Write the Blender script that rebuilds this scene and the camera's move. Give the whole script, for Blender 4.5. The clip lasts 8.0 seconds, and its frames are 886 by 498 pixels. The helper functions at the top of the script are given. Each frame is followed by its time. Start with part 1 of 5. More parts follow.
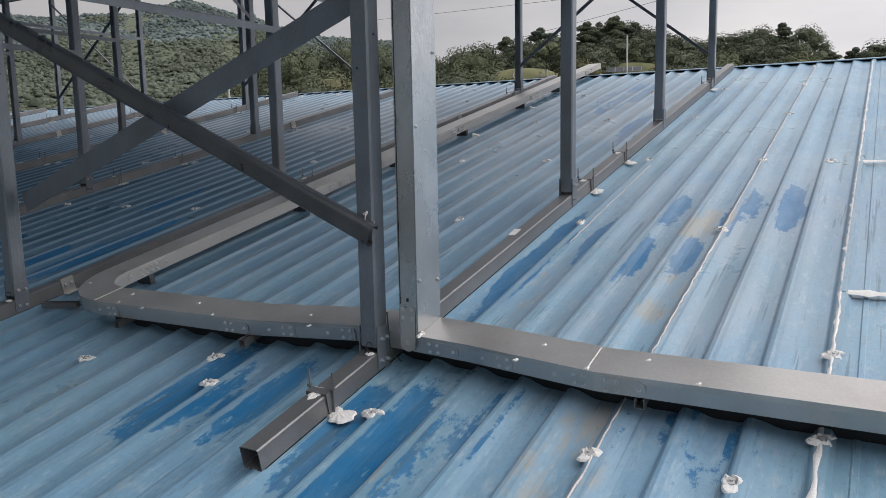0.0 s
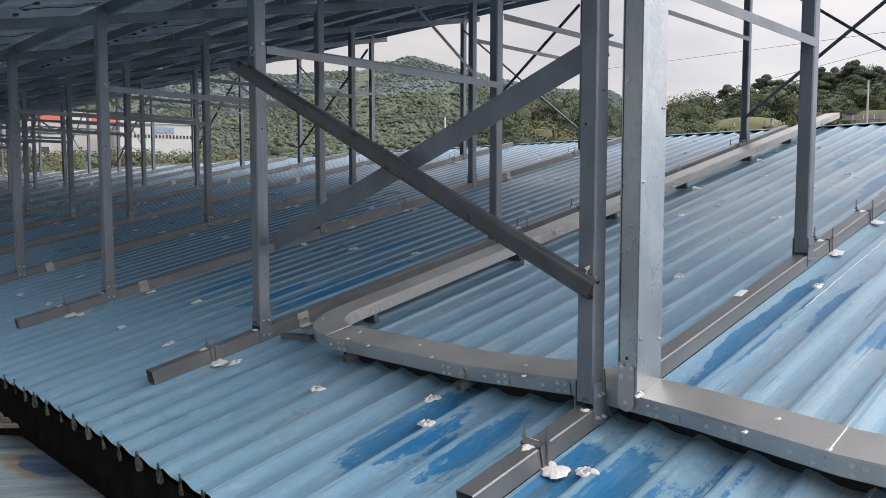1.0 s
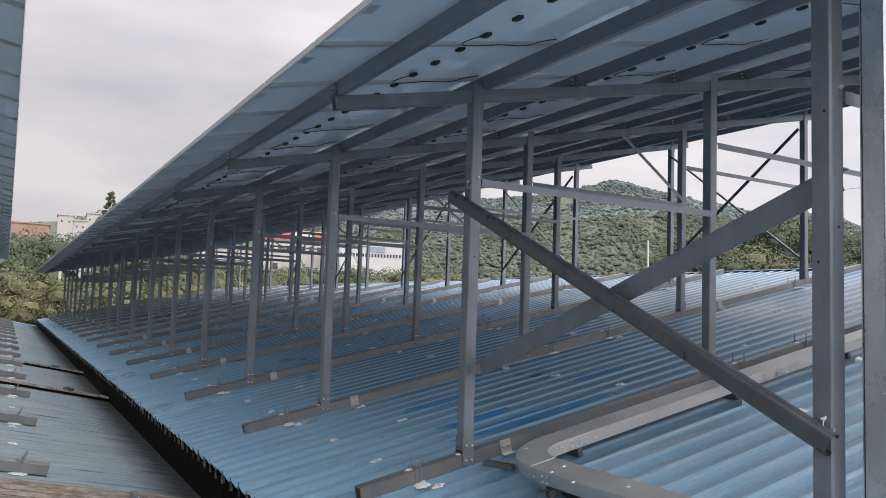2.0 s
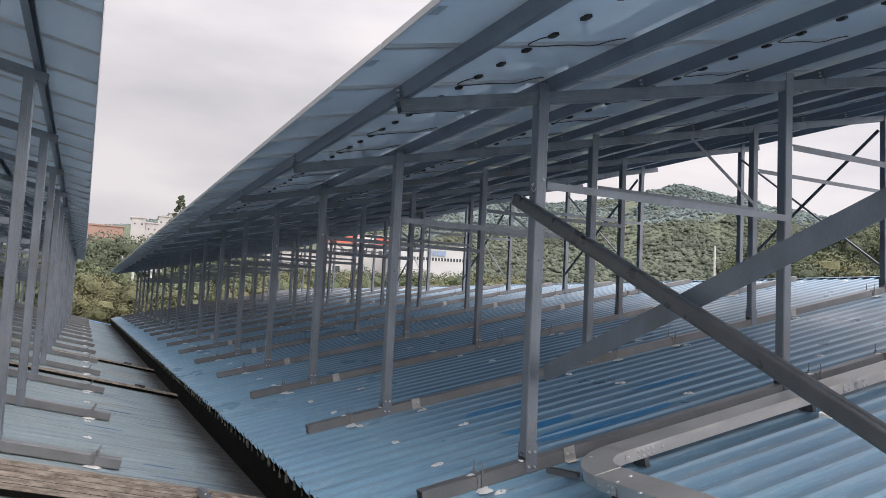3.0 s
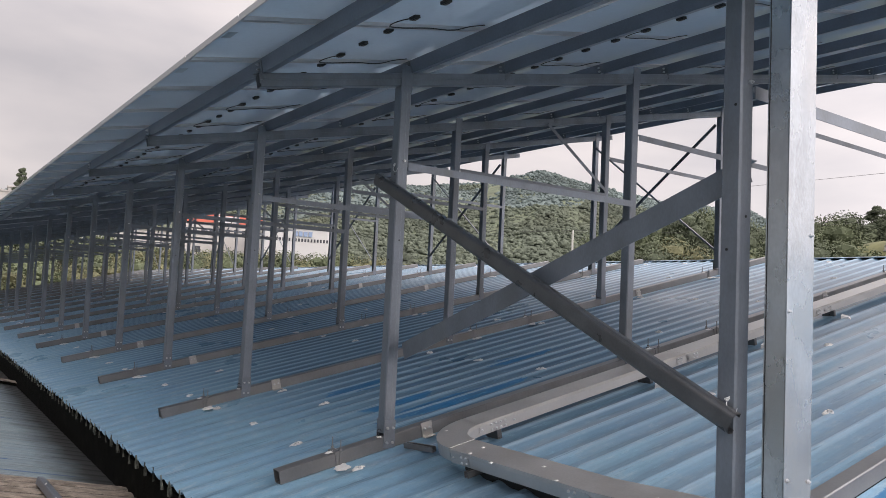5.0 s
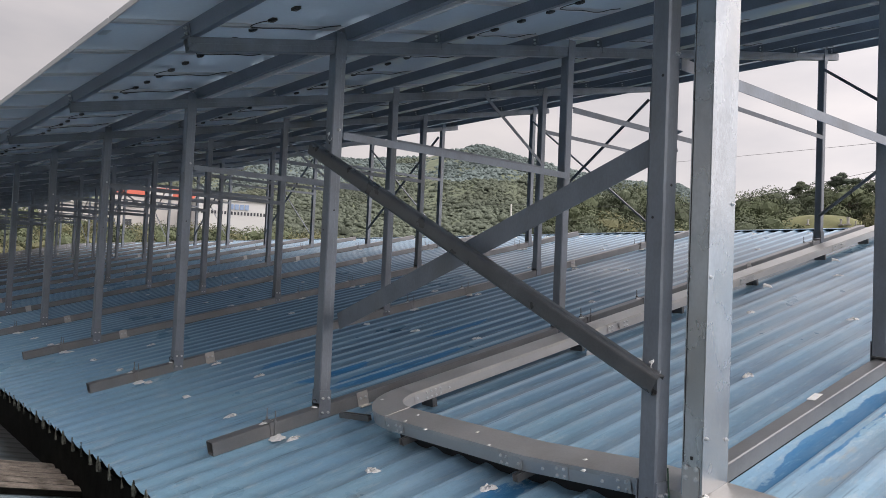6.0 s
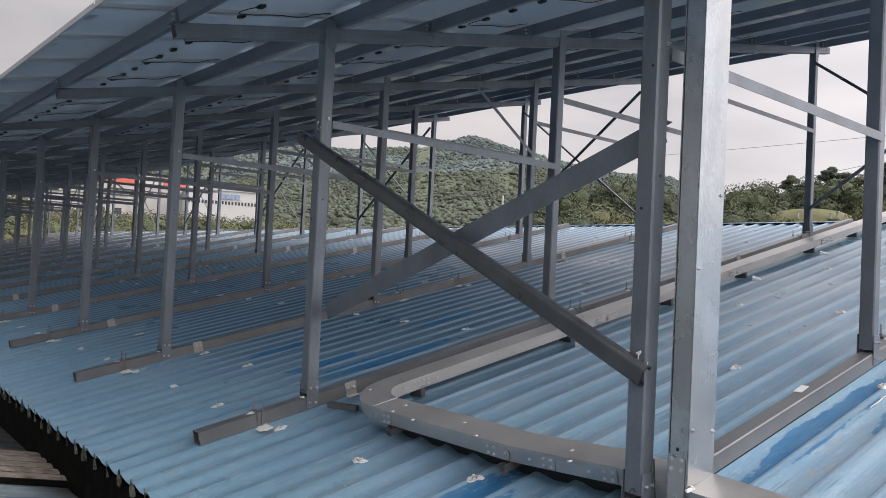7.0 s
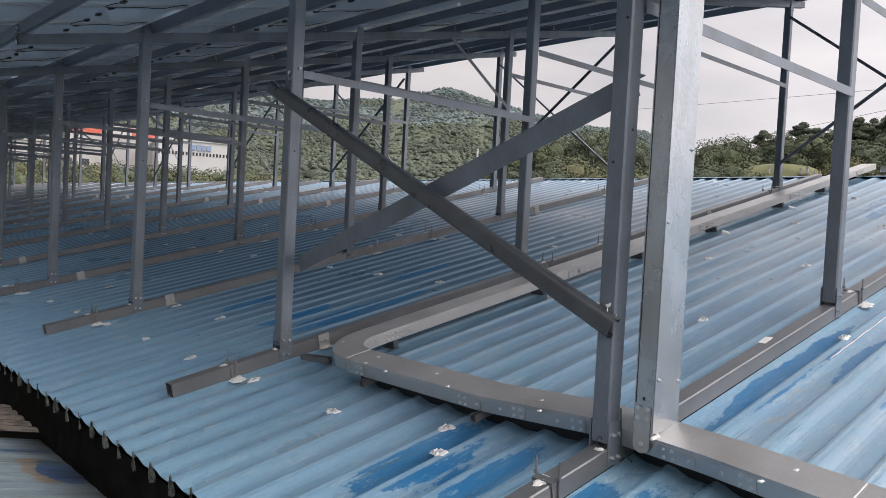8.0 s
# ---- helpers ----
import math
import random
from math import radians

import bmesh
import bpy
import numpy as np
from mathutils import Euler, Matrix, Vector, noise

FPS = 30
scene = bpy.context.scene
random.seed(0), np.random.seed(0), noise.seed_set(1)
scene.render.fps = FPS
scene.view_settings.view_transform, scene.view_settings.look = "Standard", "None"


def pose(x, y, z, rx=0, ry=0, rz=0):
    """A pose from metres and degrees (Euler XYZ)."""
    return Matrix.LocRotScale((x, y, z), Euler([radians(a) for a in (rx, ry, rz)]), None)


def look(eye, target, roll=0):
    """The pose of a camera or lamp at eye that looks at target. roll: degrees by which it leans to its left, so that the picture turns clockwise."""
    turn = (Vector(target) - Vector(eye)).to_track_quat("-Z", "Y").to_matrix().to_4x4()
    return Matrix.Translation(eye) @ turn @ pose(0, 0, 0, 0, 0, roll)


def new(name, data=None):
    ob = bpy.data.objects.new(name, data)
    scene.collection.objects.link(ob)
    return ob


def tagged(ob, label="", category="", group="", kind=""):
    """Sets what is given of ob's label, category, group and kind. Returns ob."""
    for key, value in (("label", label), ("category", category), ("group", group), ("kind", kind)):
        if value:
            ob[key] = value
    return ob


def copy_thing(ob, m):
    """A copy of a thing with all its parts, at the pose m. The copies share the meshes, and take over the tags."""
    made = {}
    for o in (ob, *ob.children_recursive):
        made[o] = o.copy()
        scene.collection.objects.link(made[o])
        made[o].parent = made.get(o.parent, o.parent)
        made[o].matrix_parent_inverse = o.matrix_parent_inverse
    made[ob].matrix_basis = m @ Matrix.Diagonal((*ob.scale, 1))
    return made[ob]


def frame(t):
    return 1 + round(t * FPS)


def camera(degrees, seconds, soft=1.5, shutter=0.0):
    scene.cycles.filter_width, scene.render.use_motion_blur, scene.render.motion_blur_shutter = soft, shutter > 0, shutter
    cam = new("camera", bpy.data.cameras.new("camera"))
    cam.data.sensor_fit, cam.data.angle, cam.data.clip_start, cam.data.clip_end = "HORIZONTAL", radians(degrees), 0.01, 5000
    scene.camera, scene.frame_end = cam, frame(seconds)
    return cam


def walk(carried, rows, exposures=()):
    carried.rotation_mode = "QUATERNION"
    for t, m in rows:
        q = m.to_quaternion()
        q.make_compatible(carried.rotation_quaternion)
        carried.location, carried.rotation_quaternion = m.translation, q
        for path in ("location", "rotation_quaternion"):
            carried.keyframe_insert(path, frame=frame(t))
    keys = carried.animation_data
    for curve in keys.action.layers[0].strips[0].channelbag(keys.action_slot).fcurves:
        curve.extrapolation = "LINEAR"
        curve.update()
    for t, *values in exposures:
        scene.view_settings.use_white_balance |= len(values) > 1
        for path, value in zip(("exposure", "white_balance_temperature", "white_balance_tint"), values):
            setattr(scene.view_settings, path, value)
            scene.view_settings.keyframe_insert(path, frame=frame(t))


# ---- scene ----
cam = camera(60.7, 8.0, soft=0.4)
PATH = [
    (0, (0.0, -0.001, 0.024), (1.718, 0.983, -0.255), -1.1),
    (0.5, (-0.051, 0.045, 0.037), (1.523, 1.255, -0.204), -0.5),
    (1, (-0.074, 0.047, 0.051), (1.332, 1.462, -0.097), 0.0),
    (1.5, (-0.113, 0.05, 0.079), (1.105, 1.636, 0.104), 0.9),
    (2, (-0.152, 0.063, 0.105), (0.839, 1.793, 0.266), 2.0),
    (2.2, (-0.172, 0.076, 0.095), (0.737, 1.849, 0.267), 2.6),
    (3.3, (-0.148, 0.117, 0.108), (0.7, 1.921, 0.273), 2.8),
    (3.5, (-0.147, 0.099, 0.115), (0.737, 1.885, 0.283), 2.8),
    (4, (-0.142, 0.074, 0.101), (0.844, 1.805, 0.28), 2.4),
    (4.5, (-0.146, 0.061, 0.099), (0.922, 1.742, 0.274), 2.5),
    (5, (-0.132, 0.044, 0.081), (1.021, 1.673, 0.215), 2.7),
    (5.2, (-0.134, 0.026, 0.073), (1.059, 1.627, 0.191), 2.7),
    (6.5, (-0.087, 0.02, 0.049), (1.211, 1.54, 0.107), 2.5),
    (7, (-0.08, 0.025, 0.047), (1.222, 1.543, 0.097), 2.8),
    (7.5, (-0.079, 0.023, 0.039), (1.226, 1.539, 0.056), 2.8),
    (8, (-0.072, 0.018, 0.046), (1.284, 1.486, -0.024), 3.0),
]
walk(cam, [(t, look(eye, target, roll)) for t, eye, target, roll in PATH], exposures=((0.0, -0.3, 6350, 11), (0.5, 0.05, 6350, 11), (1.0, 0.2, 6350, 11), (1.6, 0.33, 6350, 12), (2.2, 0.45, 6350, 13), (3.5, 0.5, 6500, 15), (4.5, 0.44, 6600, 16), (5.0, 0.36, 6600, 16), (6.5, 0.2, 6500, 14), (8.0, 0.18, 6450, 14)))

# ---- world and light ----
world = bpy.data.worlds.new("overcast_sky")
scene.world = world
world.use_nodes = True
wn, wl = world.node_tree.nodes, world.node_tree.links
wn.clear()
SUN_EL, SUN_AZ = radians(36), radians(158)
w_out = wn.new("ShaderNodeOutputWorld")
w_bg = wn.new("ShaderNodeBackground")
w_sky = wn.new("ShaderNodeTexSky")
w_sky.sky_type, w_sky.sun_disc = "NISHITA", False
w_sky.sun_elevation, w_sky.sun_rotation = SUN_EL, SUN_AZ
w_sky.dust_density = 4.0
w_tc = wn.new("ShaderNodeTexCoord")
w_map = wn.new("ShaderNodeMapping")
w_map.inputs["Scale"].default_value = (1.6, 1.6, 5.0)
w_noise = wn.new("ShaderNodeTexNoise")
w_noise.inputs["Scale"].default_value, w_noise.inputs["Detail"].default_value = 2.0, 6.0
w_ramp = wn.new("ShaderNodeValToRGB")
w_ramp.color_ramp.elements[0].position, w_ramp.color_ramp.elements[1].position = 0.36, 0.66
w_ramp.color_ramp.elements[0].color = (5.4, 5.28, 5.36, 1)
w_ramp.color_ramp.elements[1].color = (7.1, 6.75, 6.58, 1)
w_mix = wn.new("ShaderNodeMix")
w_mix.data_type = "RGBA"
w_mix.inputs[0].default_value = 0.93
wl.new(w_tc.outputs["Generated"], w_map.inputs["Vector"])
wl.new(w_map.outputs["Vector"], w_noise.inputs["Vector"])
wl.new(w_noise.outputs["Fac"], w_ramp.inputs["Fac"])
wl.new(w_sky.outputs["Color"], w_mix.inputs[6])
wl.new(w_ramp.outputs["Color"], w_mix.inputs[7])
# an overcast sky is brighter overhead than at the horizon
w_sep = wn.new("ShaderNodeSeparateXYZ")
w_up = wn.new("ShaderNodeMapRange")
w_up.inputs["From Min"].default_value, w_up.inputs["From Max"].default_value = 0.25, 1.0
w_up.inputs["To Min"].default_value, w_up.inputs["To Max"].default_value = 1.0, 2.2
w_south = wn.new("ShaderNodeMapRange")
w_south.inputs["From Min"].default_value, w_south.inputs["From Max"].default_value = -1.0, 0.6
w_south.inputs["To Min"].default_value, w_south.inputs["To Max"].default_value = 2.6, 1.04
w_north = wn.new("ShaderNodeMapRange")
w_north.inputs["From Min"].default_value, w_north.inputs["From Max"].default_value = 0.6, 0.97
w_north.inputs["To Min"].default_value, w_north.inputs["To Max"].default_value = 1.0, 0.8
w_west = wn.new("ShaderNodeMapRange")
w_west.inputs["From Min"].default_value, w_west.inputs["From Max"].default_value = -1.0, -0.12
w_west.inputs["To Min"].default_value, w_west.inputs["To Max"].default_value = 0.5, 1.0
w_ns = wn.new("ShaderNodeMath")
w_ns.operation = "MULTIPLY"
w_side, w_fac = wn.new("ShaderNodeMath"), wn.new("ShaderNodeMath")
w_side.operation = w_fac.operation = "MULTIPLY"
w_lift = wn.new("ShaderNodeVectorMath")
w_lift.operation = "SCALE"
wl.new(w_tc.outputs["Generated"], w_sep.inputs["Vector"])
wl.new(w_sep.outputs["Z"], w_up.inputs["Value"])
wl.new(w_mix.outputs[2], w_lift.inputs[0])
wl.new(w_sep.outputs["Y"], w_south.inputs["Value"])
wl.new(w_sep.outputs["Y"], w_north.inputs["Value"])
wl.new(w_sep.outputs["X"], w_west.inputs["Value"])
wl.new(w_south.outputs["Result"], w_ns.inputs[0])
wl.new(w_north.outputs["Result"], w_ns.inputs[1])
wl.new(w_ns.outputs[0], w_side.inputs[0])
wl.new(w_west.outputs["Result"], w_side.inputs[1])
wl.new(w_side.outputs[0], w_fac.inputs[0])
wl.new(w_up.outputs["Result"], w_fac.inputs[1])
wl.new(w_fac.outputs[0], w_lift.inputs["Scale"])
wl.new(w_lift.outputs["Vector"], w_bg.inputs["Color"])
w_bg.inputs["Strength"].default_value = 0.1
wl.new(w_bg.outputs["Background"], w_out.inputs["Surface"])

sun = new("sun", bpy.data.lights.new("sun", "SUN"))
sun.data.energy, sun.data.angle, sun.data.color = 0.9, radians(38), (1.0, 0.96, 0.9)
sun.matrix_world = look((0, 0, 30), (12 * math.sin(SUN_AZ) * -1, 12 * math.cos(SUN_AZ) * -1, 30 - 12 * math.tan(SUN_EL)))

# ---- plan ----
BAY = 3.0
Y0 = 2.12                       # first support frame
N_BAY = 18
ROOF0, ROOF_T = -1.726, 0.2148  # rib tops of the blue roof: z = ROOF0 + ROOF_T * x
EAVE, RIDGE = 1.60, 13.40
ROW_X = (3.0, 5.72, 8.59, 11.53)
BEAM0, BEAM_T = 1.847 - 3.0 * 0.212, 0.212
Y_FAR = 55.2
LEFT0, LEFT_T = -1.467, -0.205
RA, LA = math.atan(ROOF_T), math.atan(LEFT_T)
ROOF_M = Matrix.Translation((0, 0, ROOF0)) @ Matrix.Rotation(-RA, 4, "Y")
BEAM_M = Matrix.Translation((0, 0, BEAM0)) @ Matrix.Rotation(-math.atan(BEAM_T), 4, "Y")


def roof_z(x):
    return ROOF0 + ROOF_T * x


def beam_z(x):
    return BEAM0 + BEAM_T * x


# ---- materials ----
SHEET_0, RIB = 0.12, 0.2483

def material(name, base, rough=0.6, metal=0.0, var=0.15, scale=8.0, fine=60.0, bump=0.1, dirt=None, dirt_amt=0.0, stretch=(1, 1, 1),
             spec=0.5, per_object=0.0, per_island=0.0, rough_var=0.1):
    m = bpy.data.materials.new(name)
    m.use_nodes = True
    n, l = m.node_tree.nodes, m.node_tree.links
    b = n["Principled BSDF"]
    geo = n.new("ShaderNodeNewGeometry")
    mp = n.new("ShaderNodeMapping")
    mp.inputs["Scale"].default_value = stretch
    l.new(geo.outputs["Position"], mp.inputs["Vector"])
    big, small = n.new("ShaderNodeTexNoise"), n.new("ShaderNodeTexNoise")
    for node, s, d in ((big, scale, 4.0), (small, fine, 3.0)):
        node.inputs["Scale"].default_value, node.inputs["Detail"].default_value = s, d
        l.new(mp.outputs["Vector"], node.inputs["Vector"])
    add = n.new("ShaderNodeMath")
    add.operation = "MULTIPLY_ADD"
    add.inputs[1].default_value = 0.4
    l.new(small.outputs["Fac"], add.inputs[0])
    l.new(big.outputs["Fac"], add.inputs[2])
    rng = n.new("ShaderNodeMapRange")
    rng.inputs["From Min"].default_value, rng.inputs["From Max"].default_value = 0.45, 0.95
    rng.inputs["To Min"].default_value, rng.inputs["To Max"].default_value = 1 - var, 1 + var
    l.new(add.outputs[0], rng.inputs["Value"])
    fac = rng.outputs["Result"]
    for amount, src in ((per_object, "obj"), (per_island, "isl")):
        if amount:
            o = n.new("ShaderNodeObjectInfo").outputs["Random"] if src == "obj" else geo.outputs["Random Per Island"]
            r2 = n.new("ShaderNodeMapRange")
            r2.inputs["To Min"].default_value, r2.inputs["To Max"].default_value = 1 - amount, 1 + amount
            l.new(o, r2.inputs["Value"])
            mul = n.new("ShaderNodeMath")
            mul.operation = "MULTIPLY"
            l.new(fac, mul.inputs[0])
            l.new(r2.outputs["Result"], mul.inputs[1])
            fac = mul.outputs[0]
    col = n.new("ShaderNodeVectorMath")
    col.operation = "SCALE"
    col.inputs[0].default_value = base
    l.new(fac, col.inputs["Scale"])
    out = col.outputs["Vector"]
    if dirt:
        dn = n.new("ShaderNodeTexNoise")
        dn.inputs["Scale"].default_value, dn.inputs["Detail"].default_value = scale * 0.6, 6.0
        l.new(mp.outputs["Vector"], dn.inputs["Vector"])
        dr = n.new("ShaderNodeMapRange")
        dr.inputs["From Min"].default_value, dr.inputs["From Max"].default_value = 0.52, 0.72
        dr.inputs["To Max"].default_value = dirt_amt
        l.new(dn.outputs["Fac"], dr.inputs["Value"])
        mx = n.new("ShaderNodeMix")
        mx.data_type = "RGBA"
        mx.inputs[7].default_value = (*dirt, 1)
        l.new(dr.outputs["Result"], mx.inputs[0])
        l.new(out, mx.inputs[6])
        out = mx.outputs[2]
    l.new(out, b.inputs["Base Color"])
    rr = n.new("ShaderNodeMapRange")
    rr.inputs["To Min"].default_value, rr.inputs["To Max"].default_value = max(rough - rough_var, 0.03), min(rough + rough_var, 1)
    l.new(big.outputs["Fac"], rr.inputs["Value"])
    l.new(rr.outputs["Result"], b.inputs["Roughness"])
    b.inputs["Metallic"].default_value = metal
    b.inputs["Specular IOR Level"].default_value = spec
    if bump:
        bp = n.new("ShaderNodeBump")
        bp.inputs["Strength"].default_value, bp.inputs["Distance"].default_value = bump, 0.01
        l.new(small.outputs["Fac"], bp.inputs["Height"])
        l.new(bp.outputs["Normal"], b.inputs["Normal"])
    return m


def roof_paint(name, faded, fresh, primer, patches, bare, stains=0.5, soot_shade_from=None, pans=True, gloss=(0.25, 0.42)):
    """Weathered roof paint: long streaks along the slope, newer paint in stretches, bare primer showing here and there."""
    m = bpy.data.materials.new(name)
    m.use_nodes = True
    n, l = m.node_tree.nodes, m.node_tree.links
    b = n["Principled BSDF"]
    geo = n.new("ShaderNodeNewGeometry")

    def noise_tex(stretch, scale, detail=5.0, rough=0.55):
        mp = n.new("ShaderNodeMapping")
        mp.inputs["Scale"].default_value = stretch
        l.new(geo.outputs["Position"], mp.inputs["Vector"])
        t = n.new("ShaderNodeTexNoise")
        t.inputs["Scale"].default_value, t.inputs["Detail"].default_value, t.inputs["Roughness"].default_value = scale, detail, rough
        l.new(mp.outputs["Vector"], t.inputs["Vector"])
        return t.outputs["Fac"]

    def ranged(v, a, c, lo=0.0, hi=1.0):
        r = n.new("ShaderNodeMapRange")
        r.inputs["From Min"].default_value, r.inputs["From Max"].default_value = a, c
        r.inputs["To Min"].default_value, r.inputs["To Max"].default_value = lo, hi
        l.new(v, r.inputs["Value"])
        return r.outputs["Result"]

    def math_node(op, a, c=None):
        r = n.new("ShaderNodeMath")
        r.operation = op
        for i, v in enumerate((a, c)):
            if v is None:
                continue
            if isinstance(v, (int, float)):
                r.inputs[i].default_value = v
            else:
                l.new(v, r.inputs[i])
        return r.outputs[0]

    def mixed(f, a, c):
        r = n.new("ShaderNodeMix")
        r.data_type = "RGBA"
        l.new(f, r.inputs[0]) if not isinstance(f, float) else None
        if isinstance(f, float):
            r.inputs[0].default_value = f
        for i, v in ((6, a), (7, c)):
            if isinstance(v, tuple):
                r.inputs[i].default_value = (*v, 1)
            else:
                l.new(v, r.inputs[i])
        return r.outputs[2]

    streak = noise_tex((0.5, 5.0, 0.5), 1.4)
    blotch = noise_tex((1, 1, 1), 0.9)
    fine = noise_tex((1, 1, 1), 26.0, 4.0, 0.7)
    c = mixed(ranged(streak, 0.35, 0.7), faded, tuple(v * 0.72 for v in faded))
    c = mixed(ranged(blotch, 0.4, 0.75, 0, 0.55), c, tuple(v * k for v, k in zip(faded, (0.72, 0.8, 0.98))))
    # old stains and dust
    dust = noise_tex((0.7, 2.5, 0.7), 3.2, 8.0, 0.7)
    c = mixed(ranged(dust, 0.58, 0.75, 0, stains), c, (0.34, 0.36, 0.33))
    def region(spots):
        total = None
        for (px, py, rx, ry, amount) in spots:
            vm = n.new("ShaderNodeVectorMath")
            vm.operation = "SUBTRACT"
            l.new(geo.outputs["Position"], vm.inputs[0])
            vm.inputs[1].default_value = (px, py, 0)
            vs = n.new("ShaderNodeVectorMath")
            vs.operation = "MULTIPLY"
            l.new(vm.outputs["Vector"], vs.inputs[0])
            vs.inputs[1].default_value = (1 / rx, 1 / ry, 0)
            ln = n.new("ShaderNodeVectorMath")
            ln.operation = "LENGTH"
            l.new(vs.outputs["Vector"], ln.inputs[0])
            v = ranged(ln.outputs["Value"], 1.0, 0.4, 0, amount)
            total = v if total is None else math_node("MAXIMUM", total, v)
        return total

    # one value for each rib and each trough, changing slowly along the slope
    sep = n.new("ShaderNodeSeparateXYZ")
    l.new(geo.outputs["Position"], sep.inputs["Vector"])
    strip = math_node("FLOOR", math_node("MULTIPLY", math_node("ADD", sep.outputs["Y"], 0.05 - SHEET_0), 2 / RIB))
    wob = math_node("MULTIPLY", noise_tex((1, 1, 1), 14.0, 3.0, 0.6), 0.25)

    def per_strip(rate, seed):
        cv = n.new("ShaderNodeCombineXYZ")
        l.new(math_node("ADD", math_node("MULTIPLY", sep.outputs["X"], rate), wob), cv.inputs["X"])
        l.new(math_node("MULTIPLY", strip, 3.71), cv.inputs["Y"])
        cv.inputs["Z"].default_value = seed
        rt = n.new("ShaderNodeTexNoise")
        rt.inputs["Scale"].default_value, rt.inputs["Detail"].default_value = 1.0, 2.0
        l.new(cv.outputs["Vector"], rt.inputs["Vector"])
        return rt.outputs["Fac"]

    c = mixed(ranged(per_strip(0.35, 4.0), 0.3, 0.7, 0, 0.2), c, tuple(v * 0.6 for v in faded))
    speck = noise_tex((1.0, 1.6, 1.0), 55.0, 3.0, 0.8)
    c = mixed(ranged(speck, 0.6, 0.7, 0, 0.6), c, tuple(v * 0.4 for v in faded))
    scuff = noise_tex((0.8, 3.0, 0.8), 7.0, 7.0, 0.75)
    c = mixed(ranged(scuff, 0.53, 0.64, 0, 0.5), c, (0.42, 0.50, 0.54))
    c = mixed(ranged(fine, 0.35, 0.75, 0, 0.32), c, tuple(v * 0.55 for v in faded))
    if pans:
        # a dusty grey stretch between the first two rails
        grey = math_node("MULTIPLY", region(((7.5, 3.4, 6.0, 1.7, 1.0), (9.5, 8.5, 3.5, 5.0, 0.7), (5.2, 0.9, 3.2, 1.5, 1.0))), ranged(noise_tex((0.5, 1.6, 0.5), 1.8, 7.0, 0.7), 0.32, 0.62, 0.05, 0.5))
        c = mixed(grey, c, (0.36, 0.39, 0.43))
        # under the array rib shading is put into the colour: pans darker and bluer
        rib_shading = math_node("MULTIPLY", ranged(math_node("ADD", sep.outputs["X"], math_node("MULTIPLY", blotch, 2.0)), 3.4, 5.2), math_node("MULTIPLY", ranged(math_node("ADD", sep.outputs["Y"], blotch), 4.5, 5.2, 0.5, 1.0), ranged(sep.outputs["Y"], 2.15, 2.35)))
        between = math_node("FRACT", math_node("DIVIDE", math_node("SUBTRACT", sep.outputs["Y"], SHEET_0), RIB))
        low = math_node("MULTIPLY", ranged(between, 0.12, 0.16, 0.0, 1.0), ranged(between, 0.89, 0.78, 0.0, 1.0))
        c = mixed(math_node("MULTIPLY", math_node("MULTIPLY", rib_shading, low), ranged(per_strip(0.5, 6.0), 0.3, 0.65, 0.7, 1.0)), c, (0.068, 0.13, 0.20))
        # and the crowns are painted paler, as if they caught more light
        crown = math_node("MULTIPLY", rib_shading, math_node("SUBTRACT", 1.0, low))
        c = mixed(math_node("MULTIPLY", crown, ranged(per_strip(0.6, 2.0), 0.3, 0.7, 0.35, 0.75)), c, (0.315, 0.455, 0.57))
    if bare:
        mk = region(bare)
        yel = ranged(math_node("ADD", math_node("ADD", noise_tex((0.8, 3.0, 0.8), 2.6, 6.0, 0.65), math_node("MULTIPLY", mk, 0.22)), math_node("MULTIPLY", per_strip(1.2, 9.0), 0.3)), 0.78, 0.9, 0, 0.8)
        c = mixed(math_node("MULTIPLY", yel, ranged(mk, 0.0, 0.3)), c, primer)
    if patches:
        mk = region(patches)
        chips = noise_tex((1.0, 1.7, 1.0), 12.0, 6.0, 0.75)
        both = math_node("ADD", per_strip(1.3, 0.0), math_node("MULTIPLY", chips, 0.55))
        f = ranged(math_node("ADD", both, math_node("MULTIPLY", mk, 0.32)), 0.905, 0.95, 0, 0.95)
        f = math_node("MULTIPLY", f, ranged(math_node("ADD", mk, math_node("MULTIPLY", math_node("SUBTRACT", chips, 0.5), 1.3)), 0.2, 0.3))
        # the newer paint lies in the pans between the ribs and stops short of their crowns
        pan = math_node("FRACT", math_node("DIVIDE", math_node("SUBTRACT", sep.outputs["Y"], SHEET_0), RIB))
        edge = math_node("ADD", pan, math_node("MULTIPLY", noise_tex((0.5, 1, 0.5), 22.0, 3.0, 0.6), 0.12))
        if pans:
            f = math_node("MULTIPLY", f, math_node("MULTIPLY", ranged(edge, 0.17, 0.19), ranged(edge, 0.96, 0.93)))
        f = math_node("MULTIPLY", f, ranged(noise_tex((0.6, 2.0, 0.6), 3.0, 5.0, 0.7), 0.3, 0.6, 0.68, 1.0))
        c = mixed(f, c, fresh)
        worn = noise_tex((0.5, 2.5, 0.5), 11.0, 8.0, 0.8)
        c = mixed(ranged(worn, 0.57, 0.64, 0, 0.4), c, tuple(v * 1.12 for v in faded))
        grime = noise_tex((0.4, 4.0, 0.4), 8.0, 8.0, 0.8)
        c = mixed(ranged(grime, 0.58, 0.66, 0, 0.45), c, (0.07, 0.10, 0.12))
    dash = noise_tex((0.3, 8.0, 0.3), 3.4, 3.0, 0.55)
